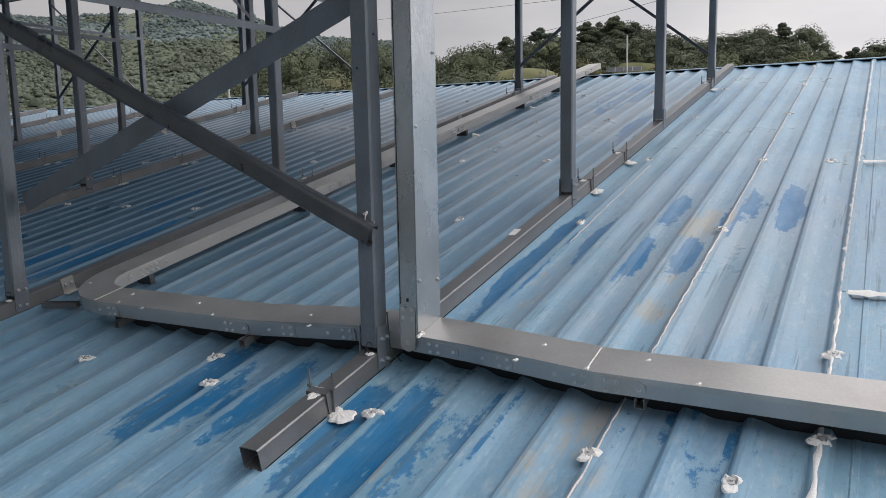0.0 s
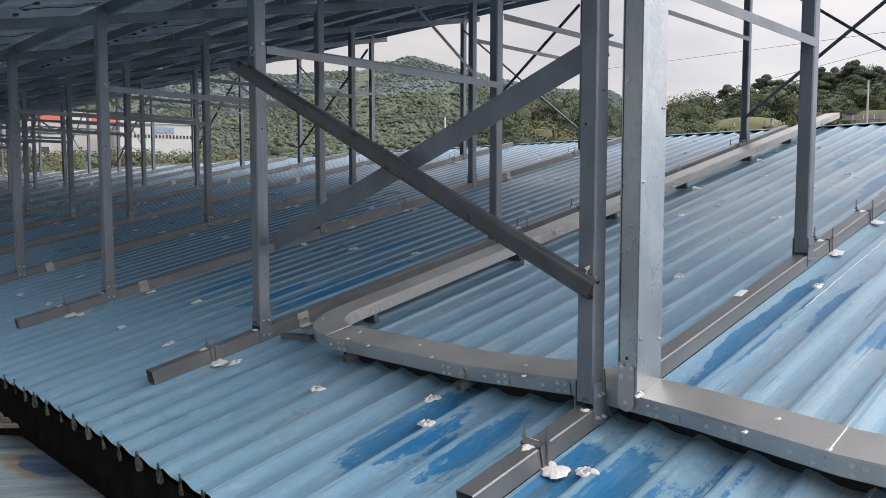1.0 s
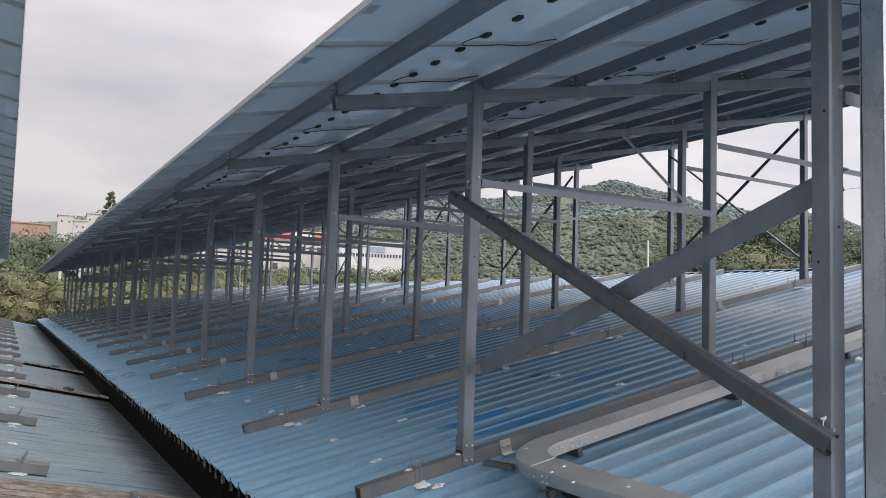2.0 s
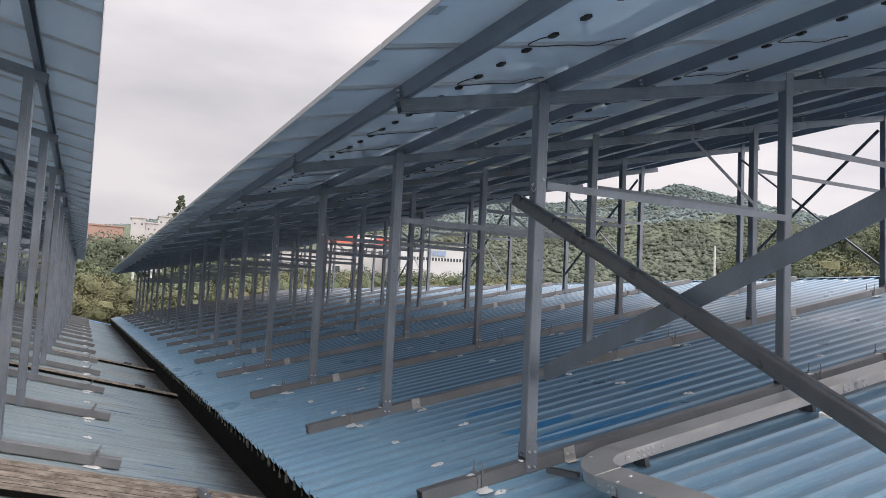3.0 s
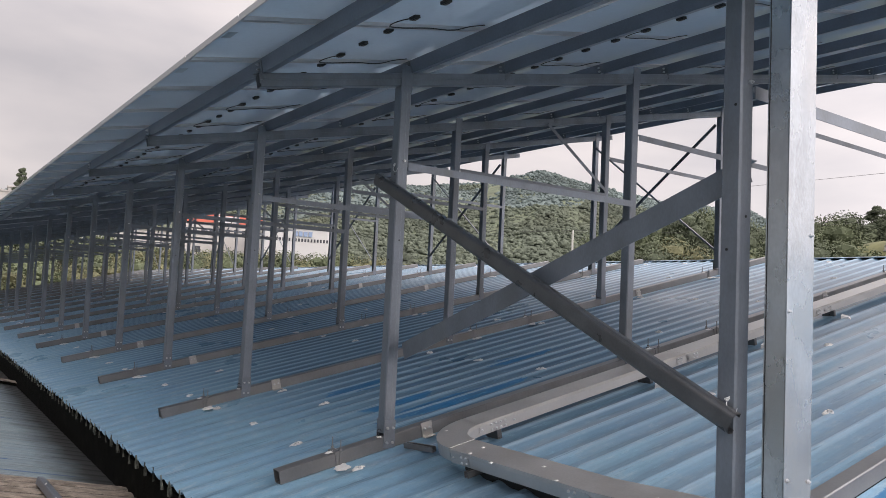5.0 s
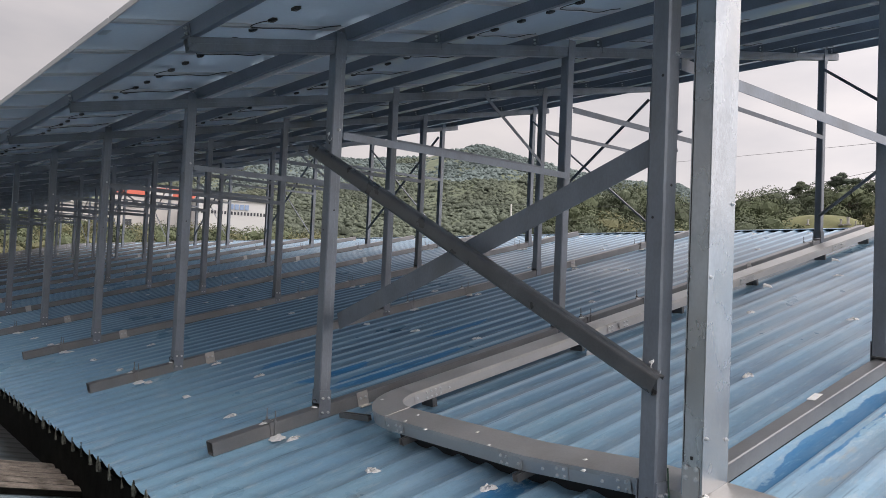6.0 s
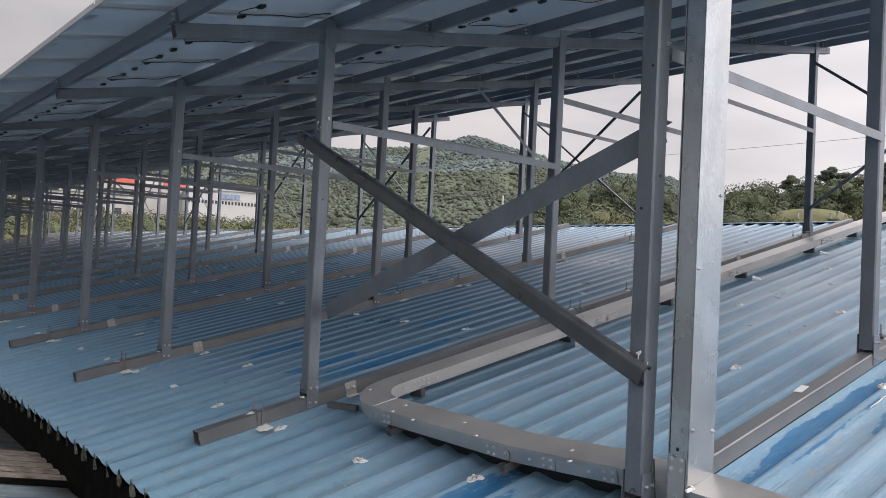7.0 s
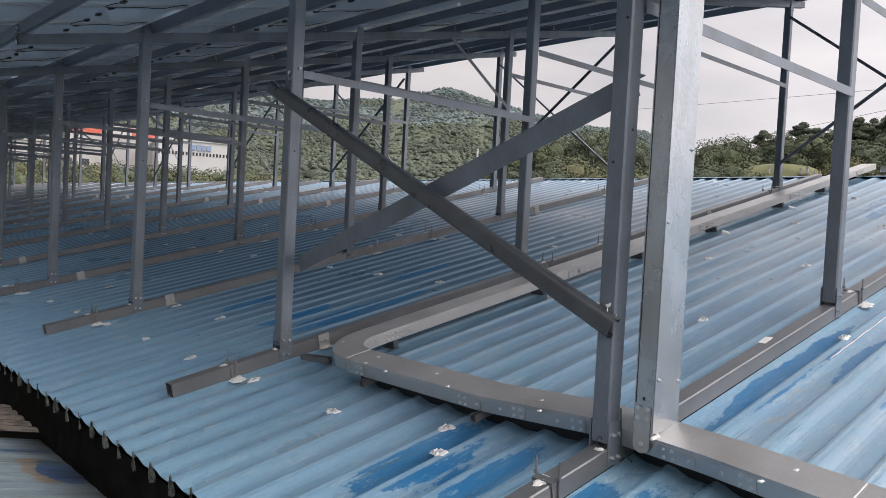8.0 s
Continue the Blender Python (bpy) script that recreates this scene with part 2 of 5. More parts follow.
    c = mixed(ranged(dash, *((0.63, 0.68) if pans else (0.57, 0.63)), 0, 0.55), c, tuple(v * 0.3 for v in faded))
    if soot_shade_from:
        # soot and the valley's shade painted together, darker towards the low edge
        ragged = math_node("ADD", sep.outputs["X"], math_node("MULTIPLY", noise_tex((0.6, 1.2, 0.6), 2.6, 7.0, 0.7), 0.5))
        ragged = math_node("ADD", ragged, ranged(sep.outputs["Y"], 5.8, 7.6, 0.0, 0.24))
        c = mixed(ranged(ragged, soot_shade_from + 0.2, soot_shade_from + 0.62, 0, 0.96), c, (0.02, 0.02, 0.018))
    l.new(c, b.inputs["Base Color"])
    l.new(ranged(blotch, 0.3, 0.7, *gloss), b.inputs["Roughness"])
    b.inputs["Specular IOR Level"].default_value = 0.5
    bp = n.new("ShaderNodeBump")
    bp.inputs["Strength"].default_value, bp.inputs["Distance"].default_value = 0.25, 0.004
    l.new(math_node("ADD", math_node("MULTIPLY", fine, 0.5), math_node("MULTIPLY", noise_tex((0.6, 1, 0.6), 4.0), 1.2)), bp.inputs["Height"])
    l.new(bp.outputs["Normal"], b.inputs["Normal"])
    return m


PATCHES = ((2.6, 2.94, 0.6, 0.24, 1.1), (2.55, 2.55, 0.55, 0.2, 0.7), (2.5, 1.86, 0.7, 0.45, 0.8), (2.8, 1.38, 0.5, 0.3, 0.55), (2.9, 0.6, 0.4, 0.4, 0.3), (4.6, 1.92, 1.2, 0.13, 1.9), (5.1, 1.66, 0.6, 0.09, 1.0),
           (4.75, 1.31, 0.6, 0.14, 1.0), (5.7, 1.30, 0.5, 0.13, 1.0), (5.75, 0.80, 0.75, 0.17, 0.9), (5.95, 0.52, 0.7, 0.17, 0.9), (4.8, 1.02, 0.5, 0.13, 0.65),
           (8.9, 2.4, 1.2, 0.25, 0.9), (11.0, 3.2, 1.6, 0.5, 0.9), (4.2, 5.85, 1.1, 0.16, 2.0), (4.0, 7.2, 0.5, 0.2, 1.6), (3.8, 6.3, 0.5, 0.15, 1.5), (5.6, 6.6, 0.8, 0.15, 1.2))
BARE = ((5.5, 1.02, 0.6, 0.3, 0.9), (2.5, 0.98, 0.7, 0.2, 1.0), (4.3, 1.0, 1.0, 0.2, 0.6), (4.2, 1.75, 0.7, 0.2, 0.5), (2.2, 1.75, 0.4, 0.25, 0.5))
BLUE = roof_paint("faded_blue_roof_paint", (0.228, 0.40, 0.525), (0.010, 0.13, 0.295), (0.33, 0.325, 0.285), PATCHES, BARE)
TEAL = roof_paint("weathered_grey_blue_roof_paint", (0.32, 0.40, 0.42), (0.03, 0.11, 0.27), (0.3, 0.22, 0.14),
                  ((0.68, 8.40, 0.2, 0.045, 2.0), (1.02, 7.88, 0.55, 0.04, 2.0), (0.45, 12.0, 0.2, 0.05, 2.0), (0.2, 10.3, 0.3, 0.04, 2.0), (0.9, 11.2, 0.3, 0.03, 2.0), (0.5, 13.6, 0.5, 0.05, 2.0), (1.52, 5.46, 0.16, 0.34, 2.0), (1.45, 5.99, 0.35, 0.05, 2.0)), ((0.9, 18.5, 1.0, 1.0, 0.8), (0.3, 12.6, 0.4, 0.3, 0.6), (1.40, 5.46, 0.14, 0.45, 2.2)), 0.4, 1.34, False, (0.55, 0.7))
STEEL = material("galvanised_frame_steel", (0.18, 0.20, 0.232), 0.35, 0.3, 0.2, 5.0, 90.0, 0.05, (0.13, 0.13, 0.125), 0.5, (1, 1, 0.5), per_object=0.1)
RAIL = material("dull_rail_steel", (0.198, 0.20, 0.204), 0.40, 0.5, 0.16, 4.0, 80.0, 0.05, (0.17, 0.16, 0.15), 0.5, per_object=0.05)
DARK = material("dark_brace_steel", (0.11, 0.113, 0.118), 0.3, 0.5, 0.2, 6.0, 90.0, 0.06)
DUCT = material("galvanised_sheet", (0.46, 0.455, 0.45), 0.36, 0.7, 0.08, 2.5, 55.0, 0.02, (0.40, 0.39, 0.37), 0.35)
RISER = material("bright_riser_sheet", (0.44, 0.47, 0.50), 0.27, 0.8, 0.2, 5.0, 70.0, 0.03, (0.50, 0.50, 0.49), 0.7, (1, 1, 0.6), rough_var=0.14)
LAP = material("aged_lap_sealant", (0.60, 0.55, 0.52), 0.7, 0.0, 0.2, 12.0, 90.0, 0.4, (0.4, 0.36, 0.32), 0.6)
DUCT_TOP = material("dusty_duct_cover", (0.47, 0.455, 0.437), 0.34, 0.55, 0.14, 3.0, 70.0, 0.06, (0.30, 0.27, 0.23), 0.6)
BOLT = material("zinc_bolt", (0.6, 0.61, 0.62), 0.35, 0.9, 0.1)
SEAL = material("white_sealant", (0.74, 0.73, 0.71), 0.6, 0.0, 0.08, 20.0, 120.0, 0.4, (0.6, 0.58, 0.53), 0.4)
ALU = material("aluminium_panel_frame", (0.55, 0.56, 0.58), 0.4, 0.7, 0.05)
# glass-backed solar laminate: pale, a little light comes through between the cells, glossy glass on both sides
PANEL = material("glass_solar_laminate", (0.60, 0.74, 0.88), 0.5, 0.0, 0.12, 0.8, 30.0, 0.0, spec=0.0, per_object=0.04)
p_nodes, p_links = PANEL.node_tree.nodes, PANEL.node_tree.links
p_tr, p_mix, p_gl, p_fr, p_top = (p_nodes.new("ShaderNode" + k) for k in ("BsdfTranslucent", "MixShader", "BsdfAnisotropic", "Fresnel", "MixShader"))
p_tr.inputs["Color"].default_value = (0.80, 0.89, 0.97, 1)
p_mix.inputs["Fac"].default_value = 0.36
p_gl.inputs["Roughness"].default_value = 0.012
p_wave, p_bump, p_geo = (p_nodes.new("ShaderNode" + k) for k in ("TexNoise", "Bump", "NewGeometry"))
p_wave.inputs["Scale"].default_value = 2.2
p_bump.inputs["Strength"].default_value, p_bump.inputs["Distance"].default_value = 0.06, 0.02
p_links.new(p_geo.outputs["Position"], p_wave.inputs["Vector"])
p_links.new(p_wave.outputs["Fac"], p_bump.inputs["Height"])
p_links.new(p_bump.outputs["Normal"], p_gl.inputs["Normal"])
p_fr.inputs["IOR"].default_value = 1.75
p_links.new(p_nodes["Principled BSDF"].outputs["BSDF"], p_mix.inputs[1])
p_links.new(p_tr.outputs["BSDF"], p_mix.inputs[2])
p_links.new(p_fr.outputs["Fac"], p_top.inputs["Fac"])
p_links.new(p_mix.outputs["Shader"], p_top.inputs[1])
p_links.new(p_gl.outputs["BSDF"], p_top.inputs[2])
p_links.new(p_top.outputs["Shader"], p_nodes["Material Output"].inputs["Surface"])
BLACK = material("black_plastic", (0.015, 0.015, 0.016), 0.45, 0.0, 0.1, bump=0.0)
TOOTH = material("mossy_closure_foam", (0.12, 0.125, 0.105), 0.95, 0.0, 0.9, 38.0, 110.0, 0.6, (0.008, 0.008, 0.007), 1.0, per_object=0.4, spec=0.1)
# near-black colour that stands in for deep shade in gaps and under edges
SHADE = material("near_black_shade", (0.008, 0.008, 0.007), 0.95, 0.0, 0.5, 9.0, 70.0, 0.4, (0.02, 0.02, 0.016), 0.5, spec=0.05)
FRP = material("weathered_brown_sheet", (0.29, 0.245, 0.20), 0.9, 0.0, 0.6, 14.0, 120.0, 1.0, (0.10, 0.075, 0.058), 0.8, (0.6, 1.4, 0.6))
WALL = material("grey_cladding", (0.4, 0.41, 0.42), 0.6, 0.0, 0.1, 0.6, 8.0, 0.1)


# ---- geometry helpers ----
class Shape:
    """Collects faces for one mesh."""

    def __init__(self):
        self.v, self.f = [], []

    def add(self, verts, faces):
        k = len(self.v)
        self.v += [tuple(p) for p in verts]
        self.f += [tuple(i + k for i in q) for q in faces]
        return self

    def box(self, x0, x1, y0, y1, z0, z1, m=None):
        p = [Vector(q) for q in ((x0, y0, z0), (x1, y0, z0), (x1, y1, z0), (x0, y1, z0), (x0, y0, z1), (x1, y0, z1), (x1, y1, z1), (x0, y1, z1))]
        if m:
            p = [m @ q for q in p]
        return self.add(p, [(0, 3, 2, 1), (4, 5, 6, 7), (0, 1, 5, 4), (1, 2, 6, 5), (2, 3, 7, 6), (3, 0, 4, 7)])

    def sweep(self, profile, a, b, m=None, caps=True, closed=True):
        """A profile of (y, z) pairs drawn along x from a to b."""
        k = len(profile)
        p = [Vector((x, y, z)) for x in (a, b) for y, z in profile]
        if m:
            p = [m @ q for q in p]
        f = [(i, (i + 1) % k, k + (i + 1) % k, k + i) for i in range(k if closed else k - 1)]
        if caps and closed:
            f += [tuple(reversed(range(k))), tuple(range(k, 2 * k))]
        return self.add(p, f)

    def hollow(self, w, h, t, a, b, m=None, c=0.006):
        """A hollow section along x: outer w by h with softened corners, wall t, open ends, its bottom at z = 0."""
        o = [(-w / 2 + c, 0), (w / 2 - c, 0), (w / 2, c), (w / 2, h - c), (w / 2 - c, h), (-w / 2 + c, h), (-w / 2, h - c), (-w / 2, c)]
        i = [(y * (w / 2 - t) / (w / 2), h / 2 + (z - h / 2) * (h / 2 - t) / (h / 2)) for y, z in o]
        p = [Vector((x, y, z)) for x in (a, b) for prof in (o, i) for y, z in prof]
        if m:
            p = [m @ q for q in p]
        f = []
        for j in range(8):
            k = (j + 1) % 8
            f += [(j, 16 + j, 16 + k, k), (8 + j, 8 + k, 24 + k, 24 + j), (j, k, 8 + k, 8 + j), (16 + j, 24 + j, 24 + k, 16 + k)]
        return self.add(p, f)

    def rod(self, a, b, r, n=8):
        a, b = Vector(a), Vector(b)
        q = (b - a).to_track_quat("Z", "Y")
        p = [e + q @ Vector((r * math.cos(6.2832 * i / n), r * math.sin(6.2832 * i / n), 0)) for e in (a, b) for i in range(n)]
        return self.add(p, [(i, (i + 1) % n, n + (i + 1) % n, n + i) for i in range(n)] + [tuple(reversed(range(n))), tuple(range(n, 2 * n))])

    def mesh(self, name, mat, smooth=False):
        me = bpy.data.meshes.new(name)
        me.from_pydata(self.v, [], self.f)
        bm = bmesh.new()
        bm.from_mesh(me)
        bmesh.ops.recalc_face_normals(bm, faces=bm.faces)
        bm.to_mesh(me)
        bm.free()
        me.materials.append(mat)
        if smooth:
            me.shade_smooth()
        return me


def empty(name, m=Matrix.Identity(4)):
    ob = new(name)
    ob.matrix_world = m
    return ob


def part(name, data, parent=None, m=Matrix.Identity(4), label=""):
    ob = new(name, data)
    ob.parent = parent
    ob.matrix_basis = m
    if label:
        ob["label"] = label
    return ob


def T(x, y, z):
    return Matrix.Translation((x, y, z))


def ry(a):
    return Matrix.Rotation(a, 4, "Y")


def rz(a):
    return Matrix.Rotation(a, 4, "Z")


# ---- ground ----
def lerp_table(table, a):
    if a <= table[0][0]:
        return table[0][1]
    for (a0, v0), (a1, v1) in zip(table, table[1:]):
        if a <= a1:
            u = (a - a0) / (a1 - a0)
            u = u * u * (3 - 2 * u)
            return v0 + (v1 - v0) * u
    return table[-1][1]


# the hills' skyline: degrees from the x axis, degrees above level; and how far off it stands
SKYLINE = ((-180, 5), (-20, 5), (0, 4.6), (2.5, 4.8), (4.5, 6.0), (12, 6.0), (16, 6.9), (19, 6.7), (22, 6.4), (26, 6.2), (29, 6.2), (31.2, 7.0), (33, 7.75), (37.6, 7.9), (41, 8.5), (43.6, 9.4), (47.5, 10.2), (49.6, 9.7), (51.4, 9.1), (57.3, 8.85),
           (62, 8.9), (68, 7.8), (76, 7.2), (82, 6.9), (84.6, 6.5), (86.2, 5.95), (87.4, 5.55), (90, 5.3), (110, 5), (180, 5))
FAR_R = ((-180, 200), (-20, 150), (24, 150), (34, 400), (60, 460), (80, 620), (180, 620))
GROUND_Z = -7.0


def smooth(u):
    u = min(max(u, 0), 1)
    return u * u * (3 - 2 * u)


def ground_height(x, y):
    r, a = math.hypot(x, y), math.degrees(math.atan2(y, x))
    far, el = lerp_table(FAR_R, a), lerp_table(SKYLINE, a)
    top = far * math.tan(radians(el)) - 3.5 - 0.008 * far
    start = 0.16 * far if far > 300 else 0.28 * far
    u = smooth((r - start) / (far - start)) if r < far else 1 - 0.5 * smooth((r - far) / (far * 1.5))
    base = GROUND_Z + (top - GROUND_Z) * u ** 1.15
    bump = noise.noise(Vector((x, y, 0)) * 0.012) * 3.5 * u + noise.noise(Vector((x, y, 5)) * 0.04) * 1.2 * u
    return base + bump


def build_ground():
    rings = [0, 20, 40, 55, 65, 75, 85, 95, 105, 118, 132, 150, 170, 190, 215, 240, 270, 300, 330, 360, 390, 420, 450, 480, 520, 560, 620, 700, 850, 1100, 1600, 2500, 4000]
    n = 180
    s = Shape()
    v = []
    for r in rings:
        for i in range(n):
            a = 2 * math.pi * i / n - math.pi
            x, y = r * math.cos(a), r * math.sin(a)
            v.append((x, y, ground_height(x, y) if r > 50 else GROUND_Z))
    f = [(k * n + i, k * n + (i + 1) % n, (k + 1) * n + (i + 1) % n, (k + 1) * n + i) for k in range(len(rings) - 1) for i in range(n)]
    s.add(v, f)
    grass = material("rough_grass", (0.095, 0.115, 0.07), 0.9, 0.0, 0.4, 0.15, 2.0, 0.6, (0.13, 0.13, 0.075), 0.6)
    return tagged(new("ground", s.mesh("ground", grass, True)), "rough green grass rising to wooded hills", "ground", kind="structure")


build_ground()


# ---- roofs ----
PITCH, SHEET = 0.2483, 0.745
SHEET0 = 0.12


def rib_profile(ribs, y_start=0.0, depth=0.029, lift=0.0):
    """(y, z) of a ribbed sheet from the middle of one rib on."""
    p = []
    for k in range(ribs):
        y = y_start + k * PITCH
        p += [(y + 0.0, 0.0 + lift), (y + 0.016, -0.03 * depth + lift * 0.5), (y + 0.024, -0.15 * depth), (y + 0.037, -0.9 * depth), (y + 0.045, -depth), (y + 0.120, -depth), (y + 0.140, -0.93 * depth),
              (y + 0.165, -0.72 * depth), (y + 0.200, -0.27 * depth), (y + 0.220, -0.06 * depth), (y + PITCH - 0.012, 0.0)]
    p.append((y_start + ribs * PITCH, 0.0))
    return p


def sheet_mesh(name, ribs, length, mat, cuts=10, lap=True, depth=0.029):
    prof = rib_profile(ribs, 0, depth, lift=0.003 if lap else 0)
    if lap:
        prof = [(-0.03, -0.004)] + prof
    s = Shape()
    k = len(prof)
    v = [(length * j / cuts, y, z + 0.0015 * math.sin(j * 2.1)) for j in range(cuts + 1) for y, z in prof]
    v += [(length * j / cuts, y, z - 0.0015 + 0.0015 * math.sin(j * 2.1)) for j in (0, cuts) for y, z in prof]
    f = [(j * k + i, j * k + i + 1, (j + 1) * k + i + 1, (j + 1) * k + i) for j in range(cuts) for i in range(k - 1)]
    e = (cuts + 1) * k
    f += [(i, e + i, e + i + 1, i + 1) for i in range(k - 1)]
    s.add(v, f)
    me = bpy.data.meshes.new(name)
    me.from_pydata(s.v, [], s.f)
    me.materials.append(mat)
    return me


COS_R = math.cos(RA)
ROOF_LEN = (RIDGE - EAVE) / COS_R

roof_blue = tagged(empty("roof"), "faded blue ribbed steel roof with patches of newer paint", "roof", kind="structure")
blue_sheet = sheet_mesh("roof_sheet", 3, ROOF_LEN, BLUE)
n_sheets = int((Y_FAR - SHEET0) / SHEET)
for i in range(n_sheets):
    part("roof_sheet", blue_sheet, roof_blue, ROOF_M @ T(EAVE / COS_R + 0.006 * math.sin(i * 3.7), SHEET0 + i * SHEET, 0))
# newer, flatter sheets next to the first lap, laid in three lengths
flat = Shape()
flat_prof = [(0.0, 0.004), (-0.03, 0.004), (-0.05, -0.03), (-0.10, -0.03), (-0.105, -0.024), (-0.125, -0.024), (-0.13, -0.03), (-0.52, -0.03), (-0.54, 0.0), (-0.58, 0.0), (-0.60, -0.03)]
for a, b in ((0, 2.85), (2.83, 5.62), (5.6, ROOF_LEN)):
    flat.sweep(flat_prof, a, b, closed=False, caps=False, m=T(0, 0, 0.003 if a == 2.83 else 0))
flat_me = flat.mesh("flat_roof_sheet", BLUE)
for i in range(10):
    part("flat_roof_sheet", flat_me, roof_blue, ROOF_M @ T(EAVE / COS_R, SHEET0 + 0.004 - i * 0.6, 0.002), "smoother pale blue replacement sheet")
# far slope behind the ridge
back = Shape()
back.sweep(rib_profile(int((Y_FAR + 6) / PITCH), -5.9), 0, 12.5, closed=False, caps=False, m=T(RIDGE, 0, roof_z(RIDGE)) @ Matrix.Rotation(RA, 4, "Y"))
part("back_slope", back.mesh("back_slope", BLUE), roof_blue)
# ridge cap: a thin folded sheet just clear of the rib crowns, a near-black strip for the shaded gap under it, and dabs
# of sealant that close each rib
cap = Shape()
zr = roof_z(RIDGE)
cap.add([(RIDGE - 0.10, y_, zr + z_) for y_ in (-6.0, Y_FAR) for z_ in (-0.012, 0.0)] + [(RIDGE + 0.02, y_, zr + 0.020) for y_ in (-6.0, Y_FAR)] + [(RIDGE + 0.26, y_, zr - 0.03) for y_ in (-6.0, Y_FAR)],
        [(0, 2, 3, 1), (1, 3, 5, 4), (4, 5, 7, 6)])
part("ridge_cap", cap.mesh("ridge_cap", BLUE), roof_blue, label="folded blue ridge capping")
filler = Shape().box(RIDGE - 0.03, RIDGE - 0.01, -6, Y_FAR, zr - 0.06, zr + 0.004)
part("ridge_filler", filler.mesh("ridge_filler", SHADE), roof_blue, label="near-black strip for the shaded gap under the ridge capping")
# eave: dark closure teeth under the ribs and a fascia coloured near black for its shade
tooth = Shape()
tooth_c = [(0.004, 0.030), (0.018, 0.006), (0.036, -0.020), (0.034, -0.050), (0.026, -0.080), (-0.016, -0.080), (-0.026, -0.050), (-0.024, -0.020), (-0.006, 0.010)]
tooth.add([(x_ - 0.25 * (0.02 - z_) * (x_ > 0), y_, z_) for x_ in (-0.004, 0.004) for y_, z_ in tooth_c],
          [tuple(range(9)), tuple(reversed(range(9, 18)))] + [(i, (i + 1) % 9, 9 + (i + 1) % 9, 9 + i) for i in range(9)])
tooth_me = tooth.mesh("closure_tooth", TOOTH)
for i in range(-20, 222):
    y = SHEET0 + i * PITCH
    part("closure_tooth", tooth_me, roof_blue, ROOF_M @ T(EAVE / COS_R - 0.006 + 0.006 * math.sin(i * 5.1), y, -0.004 + 0.006 * math.sin(i * 3.3)) @ Matrix.Rotation(0.12 * math.sin(i * 2.3) - 0.08, 4, "X") @ rz(0.25 * math.sin(i * 1.7)))
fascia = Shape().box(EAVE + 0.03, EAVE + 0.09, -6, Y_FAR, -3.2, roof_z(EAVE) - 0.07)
part("fascia", fascia.mesh("fascia", SHADE), roof_blue, label="board under the eave, near black in place of deep shade")
body = Shape().box(EAVE + 0.5, RIDGE * 2 - EAVE - 2, -6, Y_FAR - 0.3, GROUND_Z, -1.75)
tagged(new("wall_warehouse", body.mesh("wall_warehouse", WALL)), "grey clad body of the low warehouse", "wall", kind="structure")

# the neighbouring lower roof that the walk starts from
L_EDGE = 2.05
LEFT_M = T(L_EDGE, 0, LEFT0 + LEFT_T * L_EDGE) @ Matrix.Rotation(-LA, 4, "Y") @ Matrix.Rotation(math.pi, 4, "Z")
roof_grey = tagged(empty("roof"), "weathered grey-blue ribbed roof beside a dark valley", "roof", kind="structure")
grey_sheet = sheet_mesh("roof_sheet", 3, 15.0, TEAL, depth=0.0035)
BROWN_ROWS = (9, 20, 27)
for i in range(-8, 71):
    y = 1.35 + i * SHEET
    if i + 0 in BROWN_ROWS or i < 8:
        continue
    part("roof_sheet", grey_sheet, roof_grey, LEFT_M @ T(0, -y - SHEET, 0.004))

blue_lap = Shape().sweep([(0, 0), (1.6, 0), (1.6, 0.01), (0, 0.01)], 0.45, 1.75)
part("flat_roof_sheet", blue_lap.mesh("flat_roof_sheet", material("bright_blue_sheet", (0.16, 0.42, 0.75), 0.4, 0.0, 0.06, 0.5)), roof_grey, LEFT_M @ T(0, -54.0, 0.03), "clean bright blue sheet at the end of the roof")

# brown translucent strips between the steel sheets: round corrugations
wave = Shape()
wp = []
for k in range(5):
    wp += [(k * 0.149 + a_, b_) for a_, b_ in ((0.0, -0.022), (0.014, -0.022), (0.022, 0.022), (0.05, 0.036), (0.09, 0.04), (0.12, 0.032), (0.14, 0.012))]
wave.sweep(wp, 0, 15.0, closed=False, caps=False)
wave_me = wave.mesh("brown_roof_sheet", FRP)


# near-black strips added for the dirt and the shade in the grooves
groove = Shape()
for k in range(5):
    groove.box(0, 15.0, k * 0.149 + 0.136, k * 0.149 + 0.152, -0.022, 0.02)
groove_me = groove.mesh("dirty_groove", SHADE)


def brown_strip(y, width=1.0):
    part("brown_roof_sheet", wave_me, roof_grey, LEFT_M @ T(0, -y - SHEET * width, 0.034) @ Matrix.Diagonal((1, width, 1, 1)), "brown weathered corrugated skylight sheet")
    part("dirty_groove", groove_me, roof_grey, LEFT_M @ T(0, -y - SHEET * width, 0.034) @ Matrix.Diagonal((1, width, 1, 1)), "near-black strips for dirt and shade in the grooves")


for i in range(-8, 8):
    y = 1.35 + i * SHEET
    if i == 7:
        brown_strip(6.35, 1.36)
    else:
        part("roof_sheet", grey_sheet, roof_grey, LEFT_M @ T(0, -y - SHEET, 0.004))
part("edge_strip", Shape().box(0.0, 15.0, -7.41, -7.355, 0.03, 0.05).mesh("edge_strip", material("pale_edge_strip", (0.42, 0.36, 0.29), 0.85, 0.0, 0.25, 4.0, 40.0, 0.4, (0.2, 0.16, 0.12), 0.7)), roof_grey, LEFT_M, "pale beige edge strip of the brown sheet")
